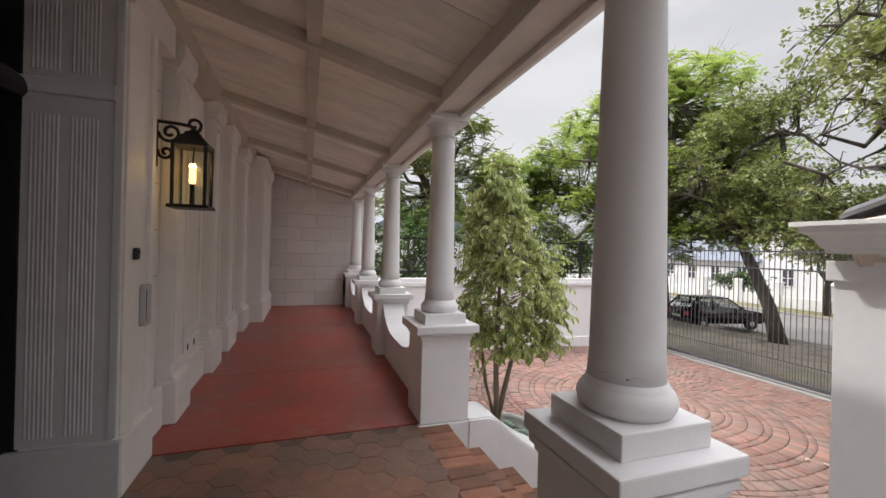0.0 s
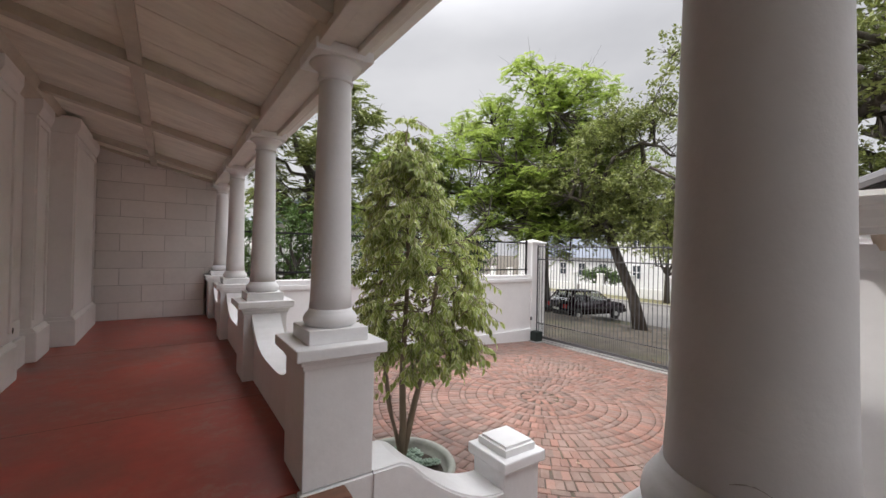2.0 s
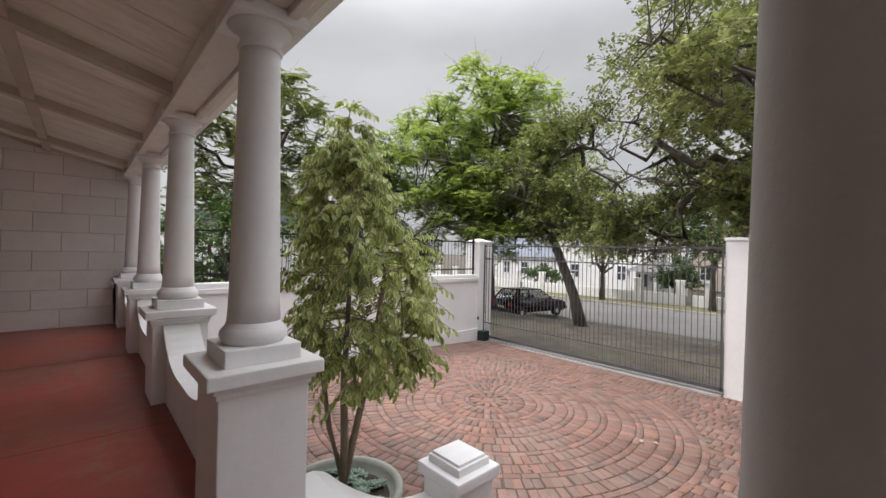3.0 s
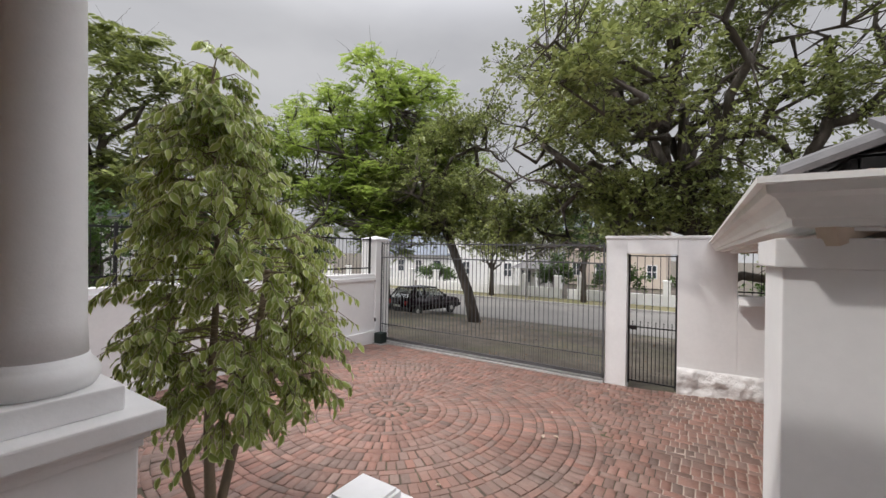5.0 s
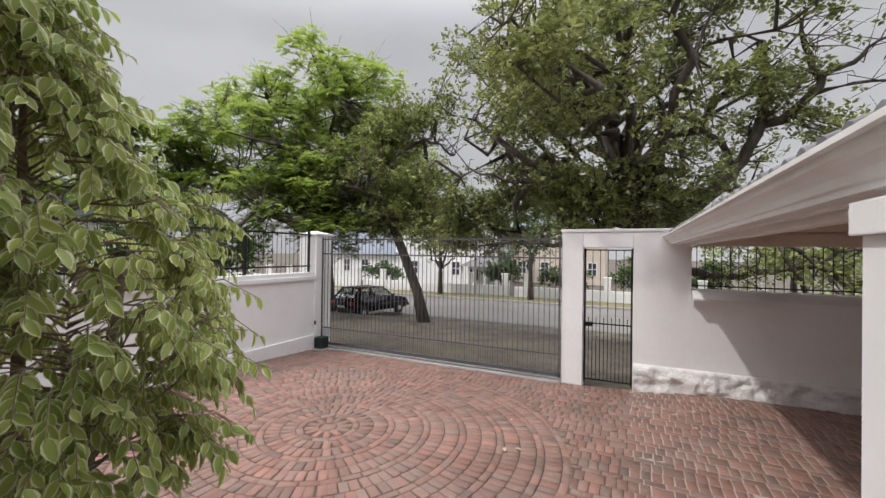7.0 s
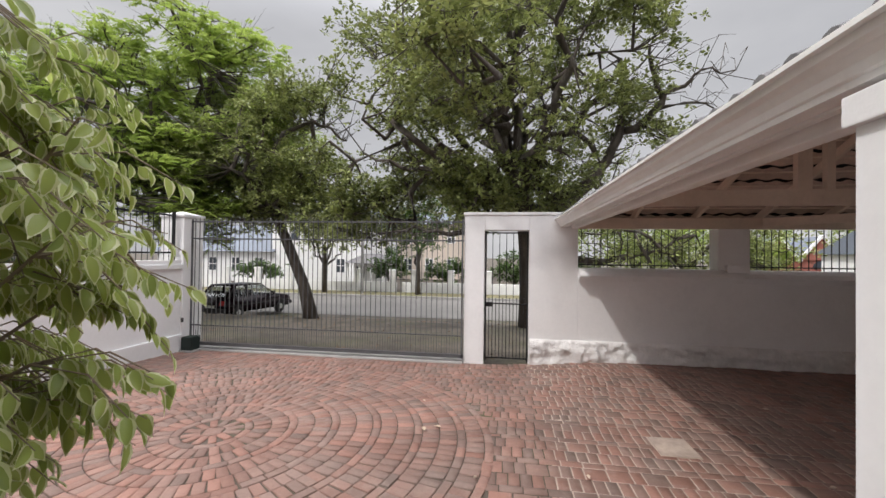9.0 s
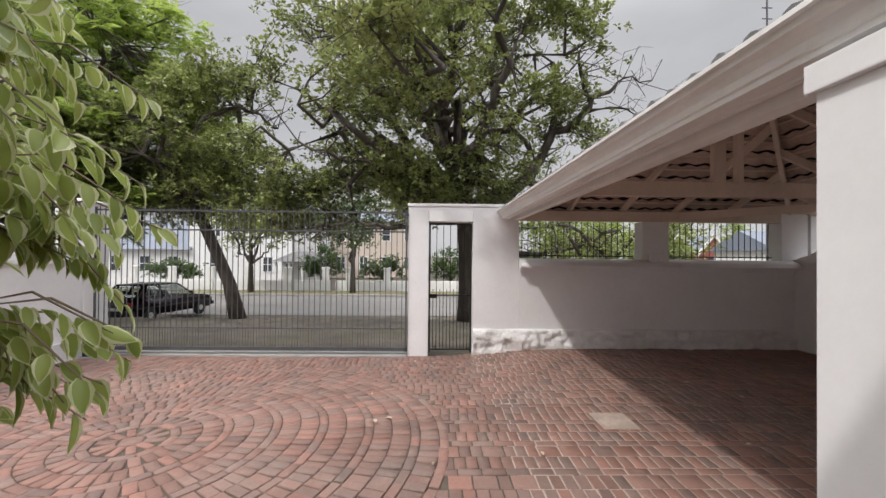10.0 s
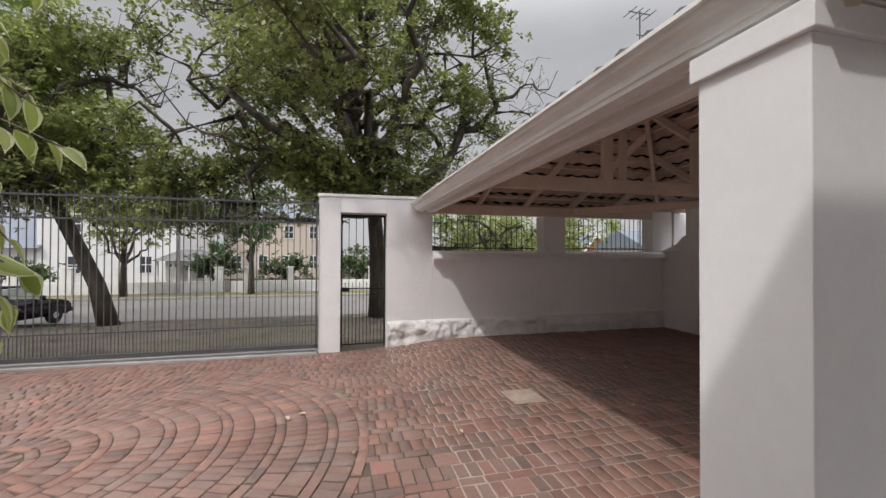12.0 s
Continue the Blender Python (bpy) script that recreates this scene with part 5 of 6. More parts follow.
def ficus(base, axis):
    rn = np.random.RandomState(42)
    t = thing("ficus_tree", "variegated weeping fig with cream-edged leaves in a pot", "potted tree", base)
    b0 = np.array(base)
    stems = [[(0, 0, 0), (0.0, -0.02, 0.35), (-0.05, -0.08, 0.8), (-0.07, -0.16, 1.4), (-0.09, -0.2, 2.4)],
             [(0.01, 0, 0.1), (0.09, -0.03, 0.5), (0.16, -0.1, 0.95), (0.2, -0.18, 1.6)],
             [(-0.01, 0, 0.16), (-0.1, 0.02, 0.5), (-0.19, -0.05, 0.9), (-0.26, -0.12, 1.5)]]
    for i, s in enumerate(stems):
        bm = bmesh.new()
        tube(bm, s, [0.036 - 0.006 * i, 0.03 - 0.005 * i, 0.024 - 0.004 * i, 0.016, 0.006][:len(s)], 8)
        part("stem", bm, FICUSBARK, t, smooth=True)
    def reach(z):
        zs = (1.1, 1.25, 1.45, 1.7, 1.95, 2.15, 2.4, 2.6, 2.8)
        rs_ = (0.26, 0.48, 0.62, 0.66, 0.63, 0.46, 0.26, 0.13, 0.03)
        return float(np.interp(z, zs, rs_))
    P, D, U, S = [], [], [], []
    bm = bmesh.new()
    ax = np.array(axis)
    for i in range(186):                     # drooping sprays, each with a few twigs
        z = 1.2 + 1.58 * ((i + rn.rand()) / 185) ** 1.2
        a = i * 2.39996 + rn.normal(0, 0.35)
        lump = 1.0 + 0.45 * noise.noise((math.cos(a) * 1.4, math.sin(a) * 1.4, z * 2.4))
        R = min(0.68, reach(z) * lump * (1.1 - 0.55 * rn.rand() ** 1.6))
        out = np.array((math.cos(a), math.sin(a), 0))
        c = np.array((float(np.interp(z, (1.2, 1.9, 2.3, 2.8), (1.76, 1.77, 1.64, 1.58))), ax[1] - 0.02 * (z - 1), z))
        hub = c + out * R * 0.6 + (0, 0, 0.05)
        if out[1] < -0.4:
            hub = c + out * R * 0.5 + (0, 0, 0.05)
        if i < 8:                            # low hanging sprays on the court side
            hub = np.array((1.84 + 0.10 * rn.normal(), 2.86 + 0.04 * rn.normal(), 1.42 + 0.065 * i))
            out = np.array((0.45, -0.9, 0.0))
        edge = 2.46 + 0.95 * (hub[0] - 1.35)     # the crown is clipped back on the side of the steps
        if i >= 8 and hub[1] < edge:
            hub[1] = edge + 0.06 * rn.rand()
        if i > 178:                          # the leader
            hub = np.array((ax[0] - 0.11, ax[1] - 0.03, 2.62 + 0.05 * (i - 178)))
        tube(bm, [c - b0, (c + hub) / 2 - b0 + (0, 0, 0.03), hub - b0], [0.005, 0.004, 0.003], 4)
        for w in range(5):
            d = out + rn.normal(0, 0.55, 3) * (1, 1, 0.6) + (0, 0, 0.15)
            d /= np.linalg.norm(d)
            L = rn.uniform(0.12, 0.24)
            s2 = hub + d * L + (0, 0, -0.06 - 0.05 * rn.rand())
            s1 = (hub + s2) / 2 + (0, 0, 0.045)
            tube(bm, [hub - b0, s1 - b0, s2 - b0], [0.0028, 0.002, 0.001], 4)
            k = rn.randint(8, 13)
            for q in range(k):
                u = 0.15 + 0.85 * (q + rn.rand() * 0.5) / k
                p = (1 - u) ** 2 * hub + 2 * u * (1 - u) * s1 + u * u * s2
                side = np.cross(d, (0, 0, 1.0)) * (1 if q % 2 else -1)
                P.append(p)
                D.append(d * rn.uniform(0.2, 0.8) + side * rn.uniform(0.3, 1.0) + np.array((0, 0, -rn.uniform(0.4, 1.7))))
                U.append(out * 0.5 + rn.normal(0, 0.45, 3) + (0, 0, 0.75))
                S.append(rn.uniform(0.038, 0.064))
    part("twig", bm, FICUSBARK, t)["kind"] = "stuff"
    P, D, U, S = (np.array(x) for x in (P, D, U, S))
    F = frames_from(D, U)
    tv, tf, ti = leaf_template()
    order = np.argsort(P[:, 1] - 0.25 * P[:, 0])
    near, rest = order[:260], order[260:]
    v, f = scatter(tv, tf, P[rest] - b0, F[rest], S[rest])
    me = fast_mesh("crown", v, f, [LEAF_MID, LEAF_EDGE], np.tile(ti, len(rest)), smooth=True)
    cr = new("crown", me)
    cr.parent = t
    cr["kind"] = "stuff"
    one = fast_mesh("leaf", tv, tf, [LEAF_MID, LEAF_EDGE], ti, smooth=True)
    for i in near:
        lf = new("leaf", one)
        lf.parent = t
        m = Matrix([list(F[i][r] * S[i]) + [float(P[i][r] - b0[r])] for r in range(3)] + [[0, 0, 0, 1]])
        lf.matrix_basis = m
    return t


POTX, POTY = 1.76, 3.48
ficus((POTX, POTY, 0.36), (1.72, 3.24, 0))
pot = thing("plant_pot", "round grey-green concrete plant pot with a rolled rim", "plant pot", (POTX, POTY, 0.0))
prof = [(0.25, 0.0), (0.29, 0.02), (0.36, 0.22), (0.40, 0.36), (0.425, 0.38), (0.43, 0.41), (0.415, 0.43), (0.385, 0.425), (0.37, 0.40), (0.36, 0.35), (0.01, 0.34)]
part("bowl", lathe(bmesh.new(), prof, 40), POT, pot, smooth=True)
part("soil", lathe(bmesh.new(), [(0.358, 0.342), (0.30, 0.36), (0.1, 0.37), (0.01, 0.372)], 24), SOIL, pot, "dark potting soil")


def succulent(x, y, s, seed):
    rn = random.Random(seed)
    t = thing("succulent", "pale grey-green rosette succulent growing in the pot", "succulent", (x, y, 0.365), "succulents in the pot")
    bm = bmesh.new()
    for ring, (n, tilt, L) in enumerate(((8, 0.35, 1.0), (6, 0.8, 0.8), (4, 1.2, 0.55))):
        for k in range(n):
            a = 2 * math.pi * (k + 0.5 * ring) / n + rn.uniform(-0.15, 0.15)
            d = Vector((math.cos(a) * math.cos(tilt), math.sin(a) * math.cos(tilt), math.sin(tilt)))
            r = bmesh.ops.create_icosphere(bm, subdivisions=1, radius=1.0)["verts"]
            q = d.to_track_quat("X", "Z").to_matrix()
            for v in r:
                v.co = q @ Vector((v.co.x * s * 0.5 * L + s * 0.45 * L, v.co.y * s * 0.22, v.co.z * s * 0.08)) + Vector((0, 0, 0.01))
    part("rosette", bm, SUCCULENT, t, smooth=True)


rs = random.Random(8)
for i in range(26):
    a, r = rs.uniform(0, 6.28), rs.uniform(0.09, 0.31)
    succulent(POTX + r * math.cos(a), POTY + r * math.sin(a), rs.uniform(0.05, 0.085), i)


# ---- wall lantern, doorbell, intercom ----
def lantern():
    t = thing("wall_lantern", "black iron wall lantern with scroll bracket and a lit warm bulb", "lantern", (-0.93, 2.885, 2.75))
    # back plate on the wall, arm and scrolls reaching into the veranda
    t.scale = (1.2, 1.2, 1.2)
    part("back_plate", boxes((0.0, 0.018, -0.04, 0.04, -0.08, 0.09), (0.018, 0.03, -0.028, 0.028, -0.05, 0.065), bevel=0.006), BLACKIRON, t)
    part("strap", boxes((0.03, 0.042, -0.012, 0.012, -0.12, 0.118), bevel=0.003), BLACKIRON, t)
    part("arm", tube(bmesh.new(), [(0.03, 0, 0.11), (0.12, 0, 0.108), (0.19, 0, 0.10)], 0.009, 8), BLACKIRON, t)
    def scroll(cx, cz, r, turns, start, flip=1):
        pts = []
        for i in range(26):
            u = i / 25
            a = start + flip * u * turns * 2 * math.pi
            rr = r * (1 - 0.78 * u)
            pts.append((cx + rr * math.cos(a), 0, cz + rr * math.sin(a)))
        return tube(bmesh.new(), pts, 0.0085, 6)
    part("scroll", scroll(0.095, 0.058, 0.052, 1.4, math.pi), BLACKIRON, t)
    part("scroll", scroll(0.078, -0.045, 0.036, 1.3, math.pi * 0.9), BLACKIRON, t)
    part("scroll", scroll(0.20, 0.108, 0.042, 1.2, -math.pi * 0.6), BLACKIRON, t)
    cx = 0.20
    def frus(z0, r0, z1, r1):
        bm = bmesh.new()
        lo = [bm.verts.new((cx + sx * r0, sy * r0, z0)) for sx, sy in ((-1, -1), (1, -1), (1, 1), (-1, 1))]
        hi = [bm.verts.new((cx + sx * r1, sy * r1, z1)) for sx, sy in ((-1, -1), (1, -1), (1, 1), (-1, 1))]
        bm.faces.new(lo[::-1])
        bm.faces.new(hi)
        for i in range(4):
            bm.faces.new((lo[i], lo[(i + 1) % 4], hi[(i + 1) % 4], hi[i]))
        return bm
    part("finial", lathe(bmesh.new(), [(0.02, 0.062), (0.024, 0.072), (0.012, 0.085), (0.004, 0.095)], 12, cx, 0), BLACKIRON, t)
    part("roof_upper", frus(0.052, 0.036, 0.068, 0.03), BLACKIRON, t)
    part("roof_lower", frus(0.005, 0.078, 0.052, 0.04), BLACKIRON, t)
    part("roof_rim", frus(-0.012, 0.081, 0.005, 0.083), BLACKIRON, t)
    zt, zb, rt, rb = -0.012, -0.315, 0.073, 0.072
    for sx, sy in ((-1, -1), (1, -1), (1, 1), (-1, 1)):
        part("corner_bar", tube(bmesh.new(), [(cx + sx * rt, sy * rt, zt), (cx + sx * rb, sy * rb, zb)], 0.0095, 6), BLACKIRON, t)
    for k in range(4):
        a = k * math.pi / 2
        m = Matrix.Translation((cx, 0, 0)) @ Matrix.Rotation(a, 4, "Z")
        bm = bmesh.new()
        q = [bm.verts.new(m @ Vector(p)) for p in ((rb - 0.003, -rb + 0.006, zb), (rb - 0.003, rb - 0.006, zb), (rt - 0.003, rt - 0.006, zt), (rt - 0.003, -rt + 0.006, zt))]
        bm.faces.new(q)
        pane = part("pane", bm, LAMPGLASS, t, "clear lantern glass")
        pane.modifiers.new("thickness", "SOLIDIFY").thickness = 0.002
        pane.visible_shadow = False
    part("base_tray", frus(-0.33, 0.094, -0.313, 0.088), BLACKIRON, t)
    part("candle_rod", tube(bmesh.new(), [(cx, 0, zb), (cx, 0, -0.26)], 0.012, 10), BLACKIRON, t)
    for sx, sy in ((0.0, 0.0),):
        x, y = cx + sx * 0.02, sy * 0.02
        part("hanger_rod", tube(bmesh.new(), [(x * 1.02, y * 1.3, -0.012), (x, y * 1.3, -0.10)], 0.004, 6), BLACKIRON, t)
        part("candle_sleeve", tube(bmesh.new(), [(x, y, -0.27), (x, y, -0.20)], 0.011, 10), BLACKIRON, t)
        part("bulb", lathe(bmesh.new(), [(0.012, -0.20), (0.016, -0.192), (0.016, -0.135), (0.011, -0.115), (0.002, -0.108)], 12, x, y), BULB, t, "glowing warm bulb", True)
    return t


lantern()
lamp_data = bpy.data.lights.new("lantern_light", "POINT")
lamp_data.energy, lamp_data.color, lamp_data.shadow_soft_size = 0.5, (1.0, 0.62, 0.22), 0.02
new("lantern_light", lamp_data).location = (-0.69, 2.885, 2.62)
bell = thing("doorbell", "small black doorbell camera on the white door pier", "doorbell", (-0.822, 2.40, 2.08))
part("housing", boxes((0.0, 0.022, -0.022, 0.022, -0.03, 0.03), bevel=0.008), BLACKIRON, bell)
part("lens", lathe(bmesh.new(), [(0.012, 0.0), (0.012, 0.004), (0.006, 0.006)], 16), CARGLASS, bell).matrix_basis = pose(0.021, 0, 0.008, 0, 90, 0)
com = thing("intercom_box", "pale grey intercom box on the door pier", "intercom", (-0.835, 2.56, 1.80))
part("plate", boxes((0.0, 0.03, -0.045, 0.05, -0.11, 0.11), bevel=0.01), INTERCOM, com)
part("slot", boxes((0.029, 0.032, -0.034, -0.029, -0.085, 0.085)), BLACKIRON, com, "dark slot")


# ---- parked car ----
def car(at, rz):
    t = thing("parked_car", "dark maroon older hatchback parked on the verge", "car", at, rz=rz)
    # side profile: x forward, z up; sweep across the width with tumblehome
    low = [(-1.85, 0.42), (-1.88, 0.62), (-1.80, 0.86), (-0.9, 0.92), (0.75, 0.90), (1.55, 0.80), (1.86, 0.70), (1.90, 0.45), (1.82, 0.28), (-1.75, 0.28)]
    bm = bmesh.new()
    prism(bm, low, "y", -0.80, 0.80)
    bmesh.ops.bevel(bm, geom=bm.edges[:], offset=0.06, segments=3, affect="EDGES", clamp_overlap=True)
    part("body", bm, CARPAINT, t, smooth=True)
    bm = bmesh.new()
    box(bm, -1.36, 0.22, -0.60, 0.60, 1.33, 1.385)
    bmesh.ops.bevel(bm, geom=bm.edges[:], offset=0.022, segments=2, affect="EDGES")
    part("roof", bm, CARPAINT, t, smooth=True)
    for s in (-1, 1):
        for xa, xb, w in ((0.86, 0.16, 0.06), (-0.67, -0.67, 0.08), (-1.44, -1.22, 0.07), (-1.74, -1.32, 0.09)):
            post = bmesh.new()
            bar(post, (xa, s * 0.735, 0.88), (xb, s * 0.60, 1.355), w, w * 0.7)
            part("pillar", post, CARPAINT, t)
    for x in (0.0, -0.95):
        for y in (-0.34, 0.34):
            part("seat_back", boxes((x - 0.34, x - 0.22, y - 0.22, y + 0.22, 0.6, 1.12), bevel=0.04), TYRE, t, "dark seat back")
    def quad(name, pts, mat, label=""):
        b = bmesh.new()
        b.faces.new([b.verts.new(p) for p in pts])
        ob = part(name, b, mat, t, label)
        ob.modifiers.new("thickness", "SOLIDIFY").thickness = 0.012
        return ob
    for s in (-1, 1):
        for x0, x1, x2, x3 in ((-1.42, -0.72, -0.72, -1.18), (-0.62, 0.66, 0.10, -0.62)):
            quad("window", [(x0, s * 0.735, 0.93), (x1, s * 0.735, 0.93), (x2, s * 0.618, 1.32), (x3, s * 0.618, 1.30)], CARWINDOW, "dark side window")
        part("trim_strip", boxes((-1.7, 1.7, s * 0.80 - 0.012, s * 0.80 + 0.012, 0.55, 0.60)), TYRE, t)
        quad("tail_light", [(-1.895, s * 0.50, 0.62), (-1.895, s * 0.76, 0.62), (-1.86, s * 0.76, 0.80), (-1.86, s * 0.50, 0.80)], REDLENS, "red tail light")
        part("mirror", boxes((0.55, 0.68, s * 0.86 - 0.07, s * 0.86 + 0.07, 0.93, 1.03), bevel=0.02), TYRE, t)
        for x in (-1.2, 1.2):
            w = part("wheel", boxes((x - 0.02, x + 0.02, s * 0.66 - 0.05, s * 0.66 + 0.05, 0.25, 0.31)), TYRE, t)
            b = bmesh.new()
            lathe(b, [(0.18, -0.09), (0.26, -0.09), (0.285, -0.06), (0.285, 0.06), (0.26, 0.09), (0.18, 0.09)], 28)
            ty = part("tyre", b, TYRE, w, smooth=True)
            ty.matrix_basis = pose(x, s * 0.72, 0.285, 90, 0, 0)
            b = bmesh.new()
            lathe(b, [(0.19, -0.07), (0.19, 0.075), (0.10, 0.092), (0.02, 0.09)], 20)
            ri = part("rim", b, ALLOY, w)
            ri.matrix_basis = pose(x, s * 0.72, 0.285, -90 * s, 0, 0)
    quad("rear_window", [(-1.70, -0.62, 0.95), (-1.70, 0.62, 0.95), (-1.35, 0.52, 1.29), (-1.35, -0.52, 1.29)], CARWINDOW, "dark rear window")
    quad("windscreen", [(0.80, 0.62, 0.94), (0.80, -0.62, 0.94), (0.22, -0.52, 1.35), (0.22, 0.52, 1.35)], CARWINDOW, "dark windscreen")
    part("number_plate", boxes((-1.915, -1.90, -0.25, 0.25, 0.50, 0.60)), PLATE, t, "white number plate")
    part("bumper", boxes((-1.95, -1.80, -0.80, 0.80, 0.34, 0.50), bevel=0.03), TYRE, t)
    part("bumper", boxes((1.80, 1.96, -0.80, 0.80, 0.34, 0.50), bevel=0.03), TYRE, t)
    return t


car((16.9, 12.7, street_z(16.9)), -12).scale = (0.94, 0.94, 0.97)


# ---- across the street ----
def low_fence(y0, y1):
    t = thing("street_wall", "low white plastered street wall with square posts", "wall", (29.0, (y0 + y1) / 2, -1.1), "white walls across the street")
    hw = (y1 - y0) / 2
    part("panel", boxes((-0.1, 0.1, -hw, hw, 0, 0.75), bevel=0.02), FARWHITE, t)
    for y in np.arange(-hw + 0.3, hw, 2.6):
        part("post", boxes((-0.2, 0.2, y - 0.2, y + 0.2, 0, 1.55), (-0.24, 0.24, y - 0.24, y + 0.24, 1.55, 1.65), bevel=0.02), FARWHITE, t)


for a, b in ((-16, -3), (-2.6, 9), (9.4, 22), (22.4, 40)):
    low_fence(a, b)


def building(label, x, y, w, d, h, wall, roof, windows, storeys=1, pitch=0.5, name="house"):
    """A house whose front faces the street, with its windows set in frames."""
    t = thing(name, label, "house", (x, y, -1.1))
    part("wall", boxes((0, d, -w / 2, w / 2, 0, h)), wall, t)
    bm = bmesh.new()
    rh = pitch * d / 2
    prism(bm, [(-0.4, h), (d + 0.4, h), (d / 2, h + rh)], "y", -w / 2 - 0.4, w / 2 + 0.4)
    part("roof", bm, roof, t)
    n = windows
    for s in range(storeys):
        for i in range(n):
            yy = -w / 2 + (i + 0.5) * w / n
            z0 = 1.0 + s * 3.0
            wd = part("window", boxes((-0.02, -0.004, yy - 0.38, yy + 0.38, z0, z0 + 1.2)), FARGLASS, t)
            bars = [(-0.05, 0.02, yy - 0.46, yy + 0.46, z0 - 0.08, z0), (-0.05, 0.02, yy - 0.46, yy + 0.46, z0 + 1.2, z0 + 1.28)]
            bars += [(-0.05, 0.02, yy + a, yy + b, z0, z0 + 1.2) for a, b in ((-0.46, -0.38), (-0.03, 0.03), (0.38, 0.46))] + [(-0.04, 0.01, yy - 0.38, yy + 0.38, z0 + 0.57, z0 + 0.63)]
            for q in bars:
                part("frame_bar", boxes(q), FARWHITE, wd)
    return t


def porch_house(at):
    """A low white cottage whose dark hipped roof runs out over a porch on square posts."""
    t = thing("house", "low white cottage with a dark hipped roof on porch posts", "house", at)
    part("wall", boxes((1.3, 4.0, -1.5, 1.5, 0, 2.0), bevel=0.02), FARWHITE, t)
    bm = bmesh.new()
    v = [bm.verts.new(p) for p in ((-0.3, -1.8, 1.95), (4.2, -1.8, 1.95), (4.2, 1.8, 1.95), (-0.3, 1.8, 1.95), (1.4, -0.5, 2.75), (2.6, -0.5, 2.75), (2.6, 0.5, 2.75), (1.4, 0.5, 2.75))]
    for f in ((0, 1, 2, 3), (4, 5, 6, 7), (0, 1, 5, 4), (1, 2, 6, 5), (2, 3, 7, 6), (3, 0, 4, 7)):
        bm.faces.new([v[k] for k in f])
    bmesh.ops.recalc_face_normals(bm, faces=bm.faces[:])
    part("roof", bm, ROOFTILE, t, "dark grey hipped roof")
    for y in (-1.5, -0.5, 0.5, 1.5):
        part("post", boxes((-0.08, 0.08, y - 0.08, y + 0.08, 0, 1.95), bevel=0.01), FARWHITE, t)
    for y in (-0.9, 0.9):
        part("window", boxes((1.28, 1.31, y - 0.35, y + 0.35, 0.7, 1.7)), FARGLASS, t)
    return t


def gable_house(at):
    t = thing("house", "red brick house with two steep white-edged gables", "house", at)
    part("wall", boxes((0, 8, -5.5, 5.5, 0, 2.6)), FARRED, t)
    for y in (-2.6, 2.6):
        g = part("gable", prism(bmesh.new(), [(y - 2.5, 2.6), (y + 2.5, 2.6), (y, 5.6)], "x", -0.2, 0.2), FARRED, t, "red brick gable")
        bm = bmesh.new()
        bar(bm, (-0.3, y - 2.8, 2.4), (-0.3, y, 5.75), 0.3, 0.3)
        bar(bm, (-0.3, y + 2.8, 2.4), (-0.3, y, 5.75), 0.3, 0.3)
        part("bargeboard", bm, FARWHITE, g, "white bargeboard")
        part("roof", prism(bmesh.new(), [(y - 2.7, 2.5), (y + 2.7, 2.5), (y, 5.7)], "x", 0.3, 8.0), FARROOF, t)
        pts = [(y + 0.9 * math.cos(a), 1.5 + 1.0 * math.sin(a)) for a in [i * math.pi / 8 for i in range(9)]]
        part("window", prism(bmesh.new(), pts, "x", -0.1, 0.05), FARGLASS, t, "dark arched window")
    return t


building("white house with a blue-grey metal roof and dark windows", 36, 29.4, 12, 8, 2.8, FARWHITE, FARROOF, 5, 1, 0.7)
building("white two-storey house with small windows", 36, 18.8, 9, 8, 6.2, FARWHITE, FARROOF, 2, 2, 0.3)
building("cream two-storey house with white framed windows", 44, 8.6, 9.5, 8, 6.0, FARCREAM, FARROOF, 4, 2, 0.4)
porch_house((32.6, 13.0, -1.1))
gable_house((60, -36.5, -1.1))
for x, y, h in ((40.0, -19.0, 3.4), (78.0, -56.0, 9.0), (80.0, -46.0, 10.0), (43.0, -22.0, 2.6)):
    tree("garden_tree", "leafy green garden tree across the street", (x, y, -1.1), [(x, y, -1.1), (x, y, 0.5), (x, y, h * 0.5)], 0.16,
         [((x, y, h * 0.62), (2.0, 2.3, h * 0.42), 40)], LEAF_JAC, BARK, 6000, 0.26, 0.45, 7, int(90 + h * 10))
building("white cottage with a low roof", 36, -34, 12, 8, 3.2, FARWHITE, FARROOF, 5, 1, 0.5)
building("white house with a grey roof behind the garden", 4, 30, 12, 8, 4.5, FARWHITE, FARROOF, 5, 1, 0.6)
for y, w, h in ((21.0, 2.2, 0.7), (10.6, 1.3, 1.3), (6.0, 1.6, 0.9), (1.0, 1.7, 1.2), (-3.0, 1.7, 1.2)):
    tree("hedge_shrub", "clipped green shrub behind the low street wall", (31.0, y, -1.1), [(31.0, y, -1.1), (31.0, y, -0.4), (31.0, y, 0.1)], 0.06,
         [((31.0, y, h - 0.6), (0.9, w, h), 26)], LEAF_DARK, BARK, 3200, 0.2, 0.3, 5, int(60 + y))
pole = thing("street_pole", "slim grey street pole on the verge across the road", "pole", (26.9, 11.2, -1.05))
part("shaft", tube(bmesh.new(), [(0, 0, 0), (0, 0, 5.5)], [0.09, 0.06], 10), CONCRETE, pole)
ant = thing("roof_aerial", "thin television aerial on a mast above the roofs", "aerial", (12.0, -6.8, -0.35))
part("mast", tube(bmesh.new(), [(0, 0, 0), (0, 0, 9.5)], 0.022, 8), GATEIRON, ant)
